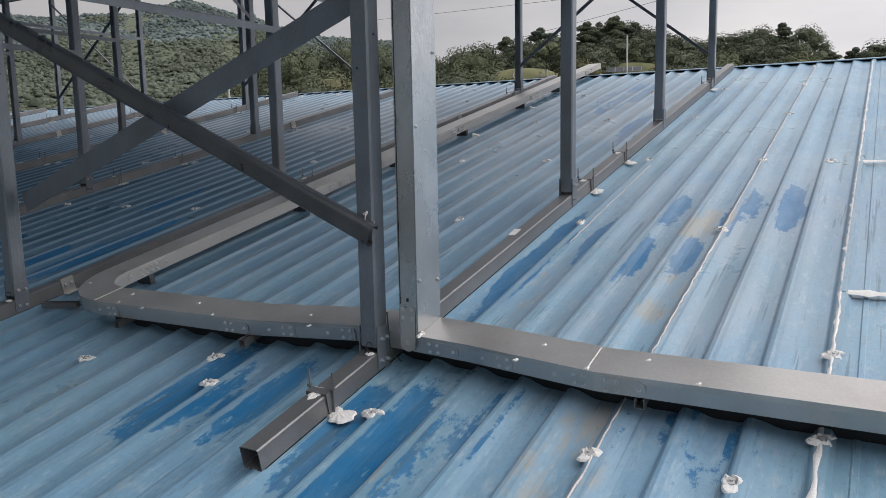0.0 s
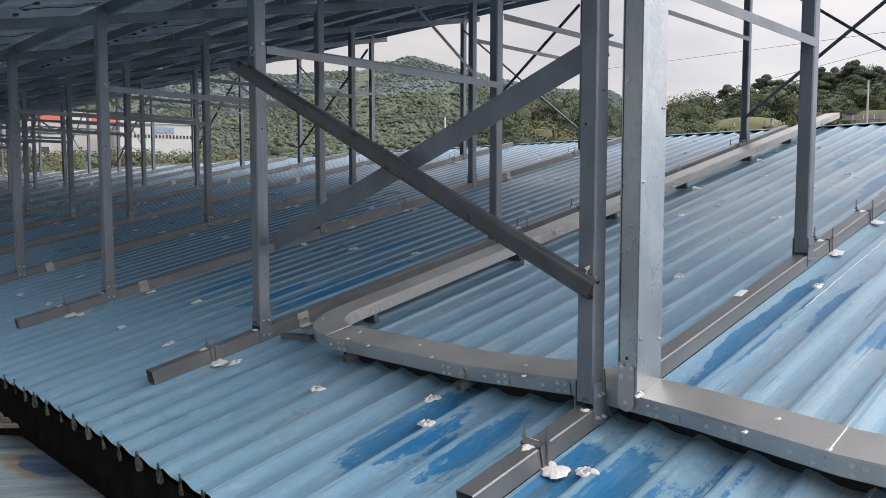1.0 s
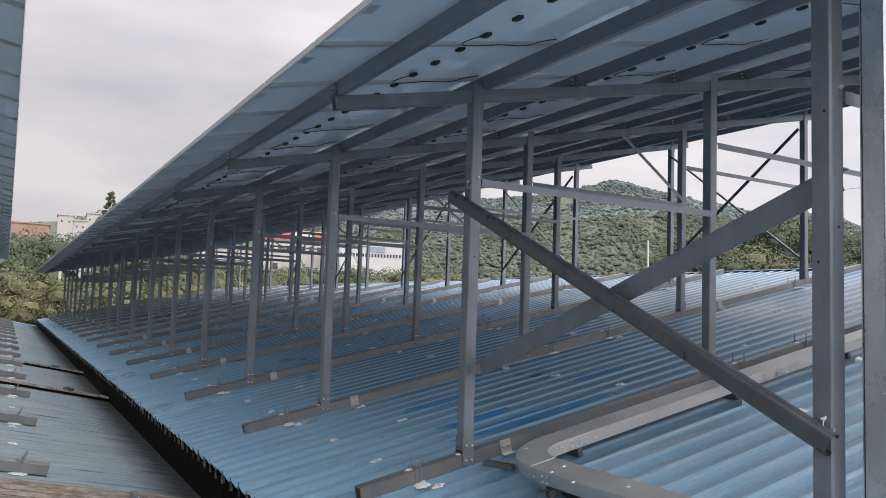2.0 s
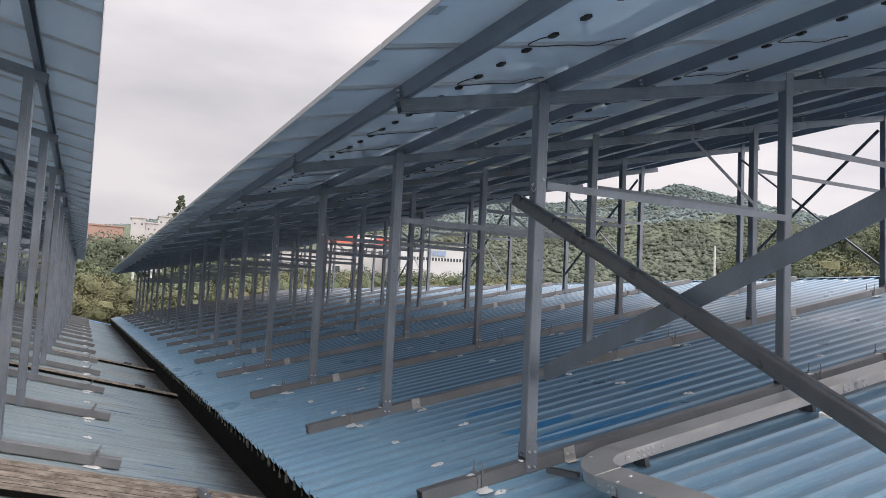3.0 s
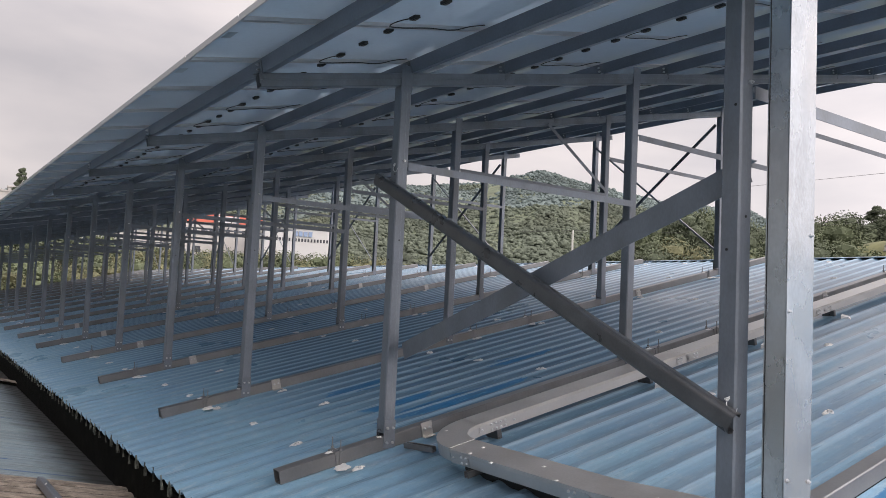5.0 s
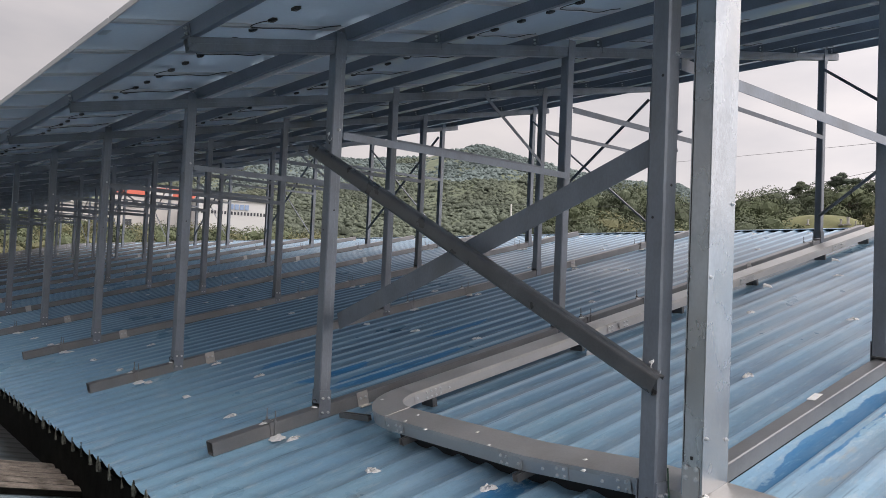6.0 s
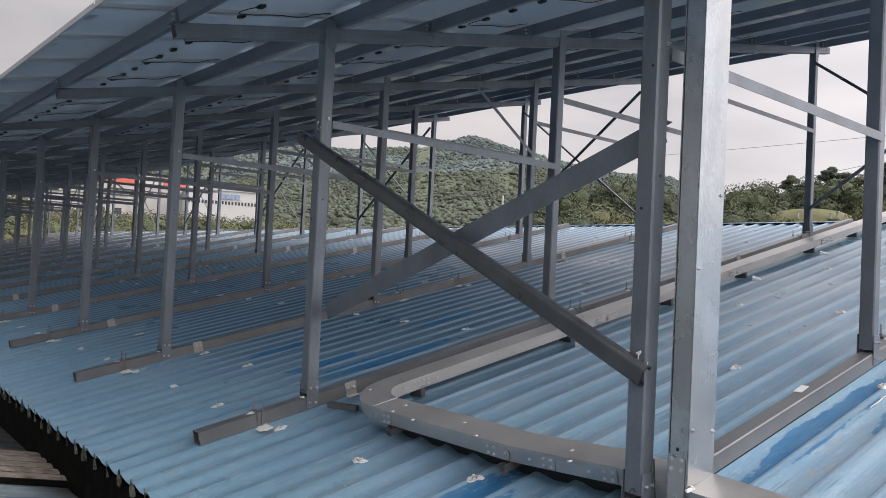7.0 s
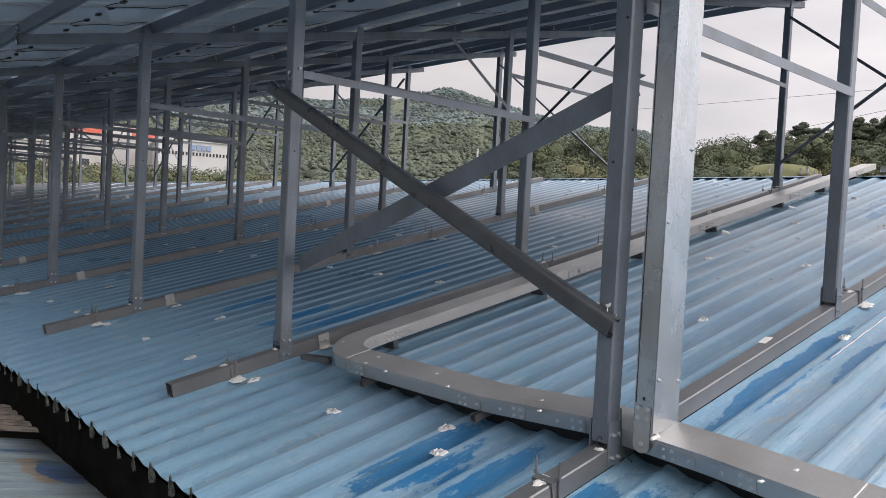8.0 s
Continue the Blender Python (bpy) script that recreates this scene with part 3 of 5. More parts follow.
for i in BROWN_ROWS:
    part("roof_sheet", grey_sheet, roof_grey, LEFT_M @ T(0, -1.35 - i * SHEET - SHEET, 0.004))
    if i > 10:
        brown_strip(15.38 if i == 20 else 20.65, 0.42)
# the gutter's shade is in its near-black colour
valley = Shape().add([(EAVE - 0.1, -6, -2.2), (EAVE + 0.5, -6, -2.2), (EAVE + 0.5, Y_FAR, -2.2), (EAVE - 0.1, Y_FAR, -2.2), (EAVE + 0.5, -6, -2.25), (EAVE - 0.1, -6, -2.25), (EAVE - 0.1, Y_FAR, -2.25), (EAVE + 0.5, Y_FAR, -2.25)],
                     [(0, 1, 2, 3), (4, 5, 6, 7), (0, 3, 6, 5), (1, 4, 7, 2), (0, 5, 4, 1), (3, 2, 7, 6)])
part("valley_gutter", valley.mesh("valley_gutter", SHADE), roof_grey, label="valley gutter coloured near black for its shade")
lbody = Shape().box(-24, EAVE + 0.4, -8, Y_FAR - 0.3, GROUND_Z, -2.3)
tagged(new("wall_neighbour", lbody.mesh("wall_neighbour", WALL)), "grey clad body of the neighbouring shed", "wall", kind="structure")

# ---- support frames ----
bolt_me = Shape().rod((0, 0, 0), (0, -0.012, 0), 0.011, 6).rod((0, -0.012, 0), (0, -0.022, 0), 0.006, 6).mesh("bolt", BOLT)
hole_me = Shape().rod((0, -0.001, 0), (0, 0.002, 0), 0.007, 10).mesh("bolt_hole", BLACK)
plate_me = Shape().box(-0.05, 0.05, -0.006, 0, -0.10, 0.11).mesh("base_plate", STEEL)
clamp_strap = Shape()
clamp_strap.box(-0.022, 0.022, -0.058, -0.052, -0.01, 0.108).box(-0.022, 0.022, 0.052, 0.058, -0.01, 0.108).box(-0.022, 0.022, -0.058, 0.058, 0.102, 0.108)
clamp_strap_me = clamp_strap.mesh("clamp_strap", RAIL)
clamp_rod_me = Shape().rod((0, 0, -0.03), (0, 0, 0.19), 0.0045, 6).rod((0, 0, 0.108), (0, 0, 0.122), 0.012, 6).mesh("threaded_rod", RAIL)


def blob_mesh(name, r, h, seed, n=22):
    rnd = random.Random(seed)
    wob = [rnd.uniform(0, 6.28) for _ in range(3)]
    rad = [r * (1 + 0.28 * math.sin(2 * 6.2832 * i / n + wob[0]) + 0.16 * math.sin(3 * 6.2832 * i / n + wob[1]) + rnd.uniform(-0.2, 0.2)) for i in range(n)]
    v = []
    for k_, h_ in ((1.0, -0.003), (0.9, h * 0.35), (0.55, h * 0.7)):
        v += [(k_ * rad[i] * math.cos(6.2832 * i / n), k_ * rad[i] * math.sin(6.2832 * i / n), h_ if k_ == 1 else h_ * rnd.uniform(0.6, 1.5)) for i in range(n)]
    v.append((0, 0, h))
    f = [(k_ * n + i, k_ * n + (i + 1) % n, (k_ + 1) * n + (i + 1) % n, (k_ + 1) * n + i) for k_ in range(2) for i in range(n)] + [(2 * n + i, 2 * n + (i + 1) % n, 3 * n) for i in range(n)]
    return Shape().add(v, f).mesh(name, SEAL)


sealant_me = [blob_mesh("sealant", 0.066, 0.010, s) for s in range(4)]
top_smear = blob_mesh("sealant", 0.045, 0.007, 21)
RAIL_S0 = 2.128 / COS_R
RAIL_END = 13.1 / COS_R
rail_me = Shape().hollow(0.10, 0.10, 0.004, RAIL_S0, RAIL_END).mesh("rail", RAIL)
# near-black strip under the rail stands in for its contact shade
rail_shade_me = Shape().box(RAIL_S0 + 0.02, RAIL_END, -0.047, 0.047, -0.02, -0.001).mesh("rubber_strip", SHADE)
beam_len = (1.79 / math.cos(math.atan(BEAM_T)), 11.98 / math.cos(math.atan(BEAM_T)))
beam_me = Shape().hollow(0.075, 0.10, 0.004, *beam_len).box(*beam_len, -0.0425, -0.037, 0.052, 0.094).box(*beam_len, 0.037, 0.0425, 0.052, 0.094).mesh("beam", STEEL)
BEAM_TOP = 0.02
STRUT_Z = (1.12, 1.80, 2.38)


def post_mesh(x, z0=None, z1=None, tilt=BEAM_T):
    """A box post of two channels lapped into one another, with a seam down its sides, cut to the slope at the head."""
    if z0 is None:
        z0, z1 = roof_z(x) + 0.118, beam_z(x) - 0.02
    s = Shape()
    r = 0.009
    for x0, x1, h in ((-0.05, 0.012, 0.05), (0.004, 0.05, 0.0475)):
        near_, far_ = (r, 0.0025) if x0 < 0 else (0.0, r)
        c = [(x0 + near_, -h), (x1 - far_, -h), (x1, -h + far_), (x1, h - far_), (x1 - far_, h), (x0 + near_, h), (x0, h - near_), (x0, -h + near_)]
        k = len(c)
        s.add([(a, b, z0) for a, b in c] + [(a, b, z1 + a * tilt) for a, b in c], [(i, (i + 1) % k, k + (i + 1) % k, k + i) for i in range(k)] + [tuple(range(k)), tuple(range(k, 2 * k))])
    return s.mesh("post", STEEL)


post_me = [post_mesh(x) for x in ROW_X]


def support_frame(braced):
    """Rail, posts, sloping beam and level struts of one bay line, in its own plane y = 0."""
    f = tagged(empty("support_frame"), "galvanised steel support frame with posts on a roof rail", "steel frame", "frames carrying the panels")
    part("rail", rail_me, f, ROOF_M, "square steel tube lying on the ribs")
    part("rubber_strip", rail_shade_me, f, ROOF_M, "near-black strip for the shade under the rail")
    part("beam", beam_me, f, BEAM_M @ T(0, 0, BEAM_TOP - 0.10))
    for i, x in enumerate(ROW_X):
        p = part("post", post_me[i], f, T(x, 0, 0))
        for sy in (-1, 1):
            part("base_plate", plate_me, p, T(0, sy * 0.051 + (0.006 if sy > 0 else 0), roof_z(x) + 0.11))
            if sy < 0 and i < 2:
                for bx in (-0.025, 0.025):
                    for bz in (-0.06, -0.02, 0.05, 0.085) if i == 0 else (-0.05, 0.06):
                        if i == 0 and bz in (-0.02, 0.085):
                            continue
                        part("bolt", bolt_me, p, T(x - x + bx, -0.057, roof_z(x) + 0.11 + bz))
        if i == 0:
            for hy, hz in ((0.012, 0.375), (-0.02, 1.05)):
                part("bolt_hole", hole_me, p, T(-0.0505, hy, hz) @ rz(math.pi / 2), "dark drilled hole")
            part("bolt_hole", hole_me, p, T(0.0, -0.0505, 0.53) @ rz(math.pi), "dark drilled hole")
            part("bolt", bolt_me, p, T(0.01, -0.05, 1.16))
        part("head_plate", plate_me, p, T(0, -0.045, beam_z(x) - 0.03))
    for i in range(3):
        s = Shape().box(ROW_X[i] + 0.05, ROW_X[i + 1] - 0.02, -0.056, -0.051, STRUT_Z[i] - 0.03, STRUT_Z[i] + 0.03)
        s.box(ROW_X[i] + 0.05, ROW_X[i + 1] - 0.02, -0.051, -0.006, STRUT_Z[i] + 0.026, STRUT_Z[i] + 0.03)
        part("strut", s.mesh("strut", STEEL), f, label="level angle bar between posts")
    if braced:
        d = Vector((8.55 - 7.31, 0, 1.88 - 2.70))
        s = Shape().box(0, d.length, -0.06, -0.055, -0.025, 0.025).box(0, d.length, -0.06, -0.02, 0.02, 0.025)
        part("knee_brace", s.mesh("knee_brace", STEEL), f, T(7.31, 0, 2.70) @ ry(math.atan2(-d.z, d.x)))
    for i, x in enumerate((2.58, 6.15, 7.12, 11.2)):
        q = ROOF_M @ T(x / COS_R, 0, 0)
        part("clamp_strap", clamp_strap_me, f, q)
        for sy in (-1, 1):
            part("threaded_rod", clamp_rod_me, f, q @ T(0, sy * 0.066, 0) @ Matrix.Rotation(-0.02, 4, "X") @ ry(0.2))
        part("sealant", sealant_me[i % 4], f, q @ T(0, -0.09, 0.0), "white sealant smear")
        part("sealant", top_smear, f, q @ T(-0.01, 0.01, 0.101), "white sealant smear")
    return f


plain = support_frame(False)
braced = support_frame(True)
plain.matrix_world = T(0, Y0 + BAY, 0)
braced.matrix_world = T(0, Y0, 0)
for k in range(2, N_BAY):
    copy_thing(braced if k % 2 == 0 else plain, T(0, Y0 + k * BAY, 0))


# bracing in the row nearest the ridge, and the large cross brace by the eave
def angle_bar(name, a, b, w, mat, thing, flip=1, label=""):
    a, b = Vector(a), Vector(b)
    d = b - a
    m = T(*a) @ d.to_track_quat("X", "Z").to_matrix().to_4x4()
    s = Shape().box(0, d.length, -0.003, 0.003, -w / 2, w / 2, m).box(0, d.length, 0.003 if flip > 0 else -w * 0.8, w * 0.8 if flip > 0 else -0.003, w / 2 - 0.005, w / 2, m)
    return part(name, s.mesh(name, mat), thing, label=label)


for k in range(0, N_BAY, 2):
    ya, yb = Y0 + k * BAY, Y0 + (k + 1) * BAY
    if yb > Y_FAR:
        break
    x = ROW_X[3]
    br = tagged(empty("cross_brace", T(x, (ya + yb) / 2, 1.2)), "thin steel cross brace between two posts", "brace", "cross braces near the ridge")
    inv = T(-x, -(ya + yb) / 2, -1.2)
    for o, (za, zb) in ((-0.062, (1.2, 3.42)), (-0.072, (3.42, 1.2))):
        ob = angle_bar("brace_bar", (x + o, ya + 0.04, za), (x + o, yb - 0.04, zb), 0.042, STEEL, br)
        ob.matrix_basis = inv
xa = ROW_X[0]
brace = tagged(empty("cross_brace"), "dark folded steel cross brace bolted between two posts", "brace")
# channel with well rounded corners, its back to the low side and its lips to the posts
a, b = Vector((xa - 0.052, 5.33, 1.03)), Vector((xa - 0.052, 2.06, -0.41))
d = b - a
m = T(*a) @ d.to_track_quat("X", "Z").to_matrix().to_4x4()
outer = [(0.0, 0.034), (0.0, 0.052)] + [(0.026 + 0.024 * math.sin(t_), 0.028 + 0.024 * math.cos(t_)) for t_ in (0.0, 0.39, 0.79, 1.18, 1.57)]
outer += [(y_, -z_) for y_, z_ in reversed(outer)]
inner = [(max(y_ - 0.003, 0.003), z_ * 0.94) for y_, z_ in reversed(outer)]
side = 1 if (m.to_3x3() @ Vector((0, 1, 0))).x < 0 else -1
chan = Shape().sweep([(y_ * side, z_) for y_, z_ in outer + inner], 0, d.length, m, caps=False)
part("channel_brace", chan.mesh("channel_brace", DARK), brace, label="dark rounded channel brace")
a, b = Vector((xa + 0.058, 5.02, -0.33)), Vector((xa + 0.058, 2.1, 0.76))
angle_bar("flat_brace", a, b, 0.13, STEEL, brace, label="wide flat galvanised brace")
part("bolt", bolt_me, brace, T(xa - 0.05, 2.08, -0.37) @ rz(-math.pi / 2))

# ---- purlins and panels ----
ROWS = 5
P_W, P_L = 1.0, 2.25
EDGE_X = 1.335
CB = math.cos(math.atan(BEAM_T))
E_S = EDGE_X / CB
Y_P0 = 1.2
N_COL = 54
purl = Shape()
pp = [(-0.03, 0), (0.03, 0), (0.03, 0.004), (-0.026, 0.004), (-0.026, 0.096), (0.03, 0.096), (0.03, 0.08), (0.034, 0.08), (0.034, 0.10), (-0.03, 0.10)]
purl.sweep([(-a_, b_) for a_, b_ in pp], Y_P0 + 0.02, Y_P0 + N_COL - 0.02)
purl_me = purl.mesh("purlin", material("dark_purlin_steel", (0.175, 0.198, 0.24), 0.42, 0.4, 0.15, 3.0, 60.0, 0.04))
purlin_s = []
for r in range(ROWS):
    purlin_s += [E_S + r * P_L + 0.52, E_S + r * P_L + 1.78]
cleat_me = Shape().box(-0.045, 0.045, 0.0305, 0.0355, -0.055, 0.085).box(-0.045, 0.045, 0.0355, 0.075, 0.0005, 0.0055).mesh("cleat", STEEL)


def purlin(m, label, group, first, last):
    """A lipped channel with a bolted cleat at every beam that it crosses."""
    ob = tagged(empty("purlin", m), label, "purlin", group)
    part("channel", purl_me, ob)
    for y_ in range(first, last):
        c_ = part("cleat", cleat_me, ob, T(Y0 + y_ * BAY, 0, 0))
        if y_ < 4:
            for z_ in (0.03, 0.065):
                part("bolt", bolt_me, c_, T(0, 0.0355, z_) @ rz(math.pi))


for s_ in purlin_s:
    purlin(BEAM_M @ T(s_, 0, BEAM_TOP) @ rz(math.pi / 2), "dark lipped steel purlin under the solar panels", "purlins under the panels", 0, 12)
laminate_me = Shape().box(0.011, P_L - 0.033, 0.011, P_W - 0.021, 0.026, 0.033).mesh("laminate", PANEL)
fr = Shape()
for x0, x1, y0, y1 in ((0.0, P_L - 0.022, 0.0, 0.011), (0.0, P_L - 0.022, P_W - 0.021, P_W - 0.01), (0.0, 0.011, 0.011, P_W - 0.021), (P_L - 0.033, P_L - 0.022, 0.011, P_W - 0.021)):
    fr.box(x0, x1, y0, y1, 0, 0.035)
fr.box(0.0, P_L - 0.022, 0.011, 0.02, 0.0, 0.002).box(0.0, P_L - 0.022, P_W - 0.03, P_W - 0.021, 0.0, 0.002)
fr_me = fr.mesh("panel_frame", ALU)
jb_me = Shape().box(-0.02, 0.02, -0.034, 0.034, 0.006, 0.0258).box(-0.013, 0.013, -0.022, 0.022, 0.001, 0.006).mesh("junction_box", BLACK)
tag_me = Shape().box(-0.03, 0.03, -0.07, 0.07, 0.0245, 0.0258).mesh("rating_plate", material("grey_rating_label", (0.28, 0.33, 0.38), 0.5, bump=0))


def cable_mesh():
    c = bpy.data.curves.new("cable_path", "CURVE")
    c.dimensions, c.bevel_depth, c.bevel_resolution, c.resolution_u = "3D", 0.0038, 1, 4
    s = c.splines.new("BEZIER")
    pts = [(1.07, 0.81, 0.012), (0.98, 0.845, -0.004), (0.955, 0.90, -0.014), (1.02, 0.945, -0.012), (1.3, 0.955, -0.004), (1.5, 0.945, -0.012), (1.60, 0.90, 0.002), (1.72, 0.88, 0.012)]
    s.bezier_points.add(len(pts) - 1)
    for bp, p in zip(s.bezier_points, pts):
        bp.co, bp.handle_left_type, bp.handle_right_type = p, "AUTO", "AUTO"
    ob = bpy.data.objects.new("cable_path", c)
    me = bpy.data.meshes.new_from_object(ob)
    bpy.data.objects.remove(ob)
    me.materials.clear()
    me.materials.append(BLACK)
    me.name = "cable"
    return me


cable_me = cable_mesh()


def solar_panel(full):
    p = tagged(empty("solar_panel"), "framed solar panel seen from its white underside", "solar panel", "solar panels of the tilted array")
    part("laminate", laminate_me, p, label="translucent white-backed glass laminate")
    part("panel_frame", fr_me, p, label="thin aluminium frame")
    if full:
        for y in (0.13, 0.47, 0.81):
            part("junction_box", jb_me, p, T(1.09, y, 0), "small black junction box")
        part("cable", cable_me, p)
        part("rating_plate", tag_me, p, T(0.09, 0.4, 0))
    return p


first_full, first_plain = solar_panel(True), solar_panel(False)
far_back, far_frame = Shape(), Shape()


def stack(shape, me, m):
    shape.add([m @ v.co for v in me.vertices], [tuple(p.vertices) for p in me.polygons])


N_ONE = 44
for r in range(ROWS):
    for c in range(N_COL):
        m = BEAM_M @ T(E_S + r * P_L, Y_P0 + c * P_W, BEAM_TOP + 0.101)
        if c >= N_ONE:
            stack(far_back, laminate_me, m)
            stack(far_frame, fr_me, m)
        elif r == 0 and c == 0:
            first_full.matrix_world = m
        elif r == ROWS - 1 and c == N_ONE - 1:
            first_plain.matrix_world = m
        else:
            copy_thing(first_full if (c < 16 and r < 3) or c < 8 else first_plain, m)
far = tagged(empty("distant_solar_panels"), "far end of the tilted solar array", "solar panels", kind="stuff")
part("laminate", far_back.mesh("laminate", PANEL), far)
part("panel_frame", far_frame.mesh("panel_frame", ALU), far)

# ---- the neighbouring array ----
L_MIR = math.atan(LEFT_T)


def left_z(x):
    return LEFT0 + LEFT_T * x


def left_beam_z(x):
    return 2.02 + LEFT_T * (x + 0.18)


lf = tagged(empty("support_frame"), "galvanised steel support frame on the neighbouring roof", "steel frame", "frames on the neighbouring roof")
LROOF_M = T(0, 0, LEFT0) @ Matrix.Rotation(-L_MIR, 4, "Y")
LBEAM_M = T(-0.18, 0, 2.02) @ Matrix.Rotation(-L_MIR, 4, "Y")
part("rail", Shape().hollow(0.10, 0.10, 0.004, -11.0, 0.28, m=T(0, 0, 0.012)).mesh("rail", RAIL), lf, LROOF_M)
part("beam", Shape().hollow(0.075, 0.10, 0.004, -10.5, -0.42).mesh("beam", STEEL), lf, LBEAM_M @ T(0, 0, -0.10))
for x in (-0.75, -3.5, -6.4, -9.4):
    z0, z1 = left_z(x) + 0.118, left_beam_z(x) - 0.09
    p = part("post", post_mesh(x, z0, z1, LEFT_T).copy(), lf, T(x, 0, 0) )
    part("base_plate", plate_me, p, T(0, -0.051, left_z(x) + 0.11))
q = LROOF_M @ T(0.03, 0, 0.012)
part("clamp_strap", clamp_strap_me, lf, q)
for sy in (-1, 1):
    part("threaded_rod", clamp_rod_me, lf, q @ T(0, sy * 0.068, 0) @ Matrix.Rotation(0.25, 4, "Y"))
part("sealant", sealant_me[1], lf, q @ T(0.02, -0.09, 0.0))
for i, (xa_, xb_, z_) in enumerate(((-3.5, -0.75, 0.72), (-6.4, -3.5, 1.3))):
    part("strut", Shape().box(xa_, xb_ - 0.05, -0.056, -0.051, z_ - 0.03, z_ + 0.03).box(xa_, xb_ - 0.05, -0.051, -0.01, z_ + 0.026, z_ + 0.03).mesh("strut", STEEL), lf)
lf.matrix_world = T(0, 7.9, 0)
for k in list(range(-3, 0)) + list(range(1, 16)):
    copy_thing(lf, T(0, 7.9 + k * BAY, 0))
for i in range(4):
    purlin(LBEAM_M @ T(-0.52 - 1.0 * i, -2.0, 0.0) @ rz(math.pi / 2), "dark steel purlin under the neighbouring panels", "purlins of the neighbouring array", 0, 0)
lp = tagged(empty("solar_panel"), "framed solar panel of the neighbouring array", "solar panel", "solar panels of the neighbouring array")
part("laminate", laminate_me, lp)
part("panel_frame", fr_me, lp)
started = False
lfar, lfar_f = Shape(), Shape()
for r in range(3):
    for c in range(-3, 51):
        m = LBEAM_M @ T(-(r + 1) * P_L, 0.1 + c * P_W, 0.101)
        if r == 2 or c > 26:
            stack(lfar, laminate_me, m)
            stack(lfar_f, fr_me, m)
        elif not started:
            lp.matrix_world, started = m, True
        else:
            copy_thing(lp, m)
far = tagged(empty("distant_solar_panels"), "far end of the neighbouring solar array", "solar panels", kind="stuff")
part("laminate", lfar.mesh("laminate", PANEL), far)
part("panel_frame", lfar_f.mesh("panel_frame", ALU), far)


# ---- cable duct ----
def prism(shape, corners, z0, z1):
    k = len(corners)
    v = [(x, y, z) for z in (z0, z1) for x, y in corners]
    shape.add(v, [(i, (i + 1) % k, k + (i + 1) % k, k + i) for i in range(k)] + [tuple(reversed(range(k))), tuple(range(k, 2 * k))])


DW, DB, DT = 0.215, 0.083, 0.175
duct = tagged(empty("cable_duct", ROOF_M), "galvanised steel cable duct laid across the roof ribs", "cable duct")
joint_shape = Shape()
jp = [(-0.10, -0.036), (0.05, -0.036)] + [(0.05 + 0.038 * math.cos(t), 0.038 * math.sin(t)) for t in [(-1.3 + 0.26 * i) for i in range(11)]] + [(0.05, 0.036), (-0.10, 0.036)]
k = len(jp)
joint_shape.add([(-0.003, y, z) for y, z in jp] + [(0, y, z) for y, z in jp], [(i, (i + 1) % k, k + (i + 1) % k, k + i) for i in range(k)] + [tuple(range(k)), tuple(reversed(range(k, 2 * k)))])
joint_me = joint_shape.mesh("joint_plate", DUCT)
small_bolt = Shape().rod((0, 0, 0), (-0.002, 0, 0), 0.0105, 8).rod((-0.002, 0, 0), (-0.008, 0, 0), 0.0075, 6).rod((-0.008, 0, 0), (-0.013, 0, 0), 0.004, 6).mesh("bolt", BOLT)
bead_me = Shape().box(-DW / 2 + 0.004, DW / 2 - 0.004, -0.0022, 0.0022, 0, 0.003).mesh("sealant", SEAL)
channel = Shape()
channel.box(-0.15, 0.15, -0.02, 0.02, 0, 0.003).box(-0.15, 0.15, -0.02, -0.017, 0.003, 0.041).box(-0.15, 0.15, 0.017, 0.02, 0.003, 0.041).box(-0.15, 0.15, -0.017, -0.010, 0.038, 0.041).box(-0.15, 0.15, 0.010, 0.017, 0.038, 0.041)
channel_me = channel.mesh("duct_support", RAIL)


block_me = Shape().box(-0.02, 0.12, -0.02, 0.02, -0.03, 0.047).mesh("duct_support", DARK)
tape_me = Shape().add([(-0.05, -0.05, 0.0), (0.05, -0.03, 0.0), (0.06, 0.05, 0.0), (-0.06, 0.05, 0.0), (-0.045, -0.03, 0.02), (0.04, -0.02, 0.02), (0.05, 0.05, 0.045), (-0.05, 0.05, 0.045)],
                      [(3, 2, 1, 0), (4, 5, 6, 7), (0, 1, 5, 4), (1, 2, 6, 5), (2, 3, 7, 6), (3, 0, 4, 7)]).mesh("sealant", SEAL)


def duct_piece(front, rear, front_c, rear_c):
    """Plan corners of the low and the high side at both ends, for the tray and for its slightly wider cover."""
    for name_, (a, b), (c, d), z0, z1, mat, lab in (("duct_section", front, rear, DB, DT - 0.012, DUCT, ""), ("duct_cover", front_c, rear_c, DT - 0.026, DT, DUCT_TOP, "dusty folded steel cover")):
        s = Shape()
        prism(s, [a, b, d, c], z0, z1)
        part(name_, s.mesh(name_, mat), duct, label=lab)


def joint(x, y, turn=0.0, flip=1, parent=None):
    """A riveted hinge plate on the low side of the duct."""
    m = T(x, y, (DB + DT) / 2 - 0.006) @ rz(turn) @ Matrix.Diagonal((1, flip, 1, 1))
    j = part("joint_plate", joint_me, parent or duct, m)
    for by, bz in ((-0.075, -0.02), (-0.075, 0.02), (-0.03, -0.02), (-0.03, 0.02), (0.06, 0)):
        part("bolt", small_bolt, j, T(-0.003, by, bz))
    return j


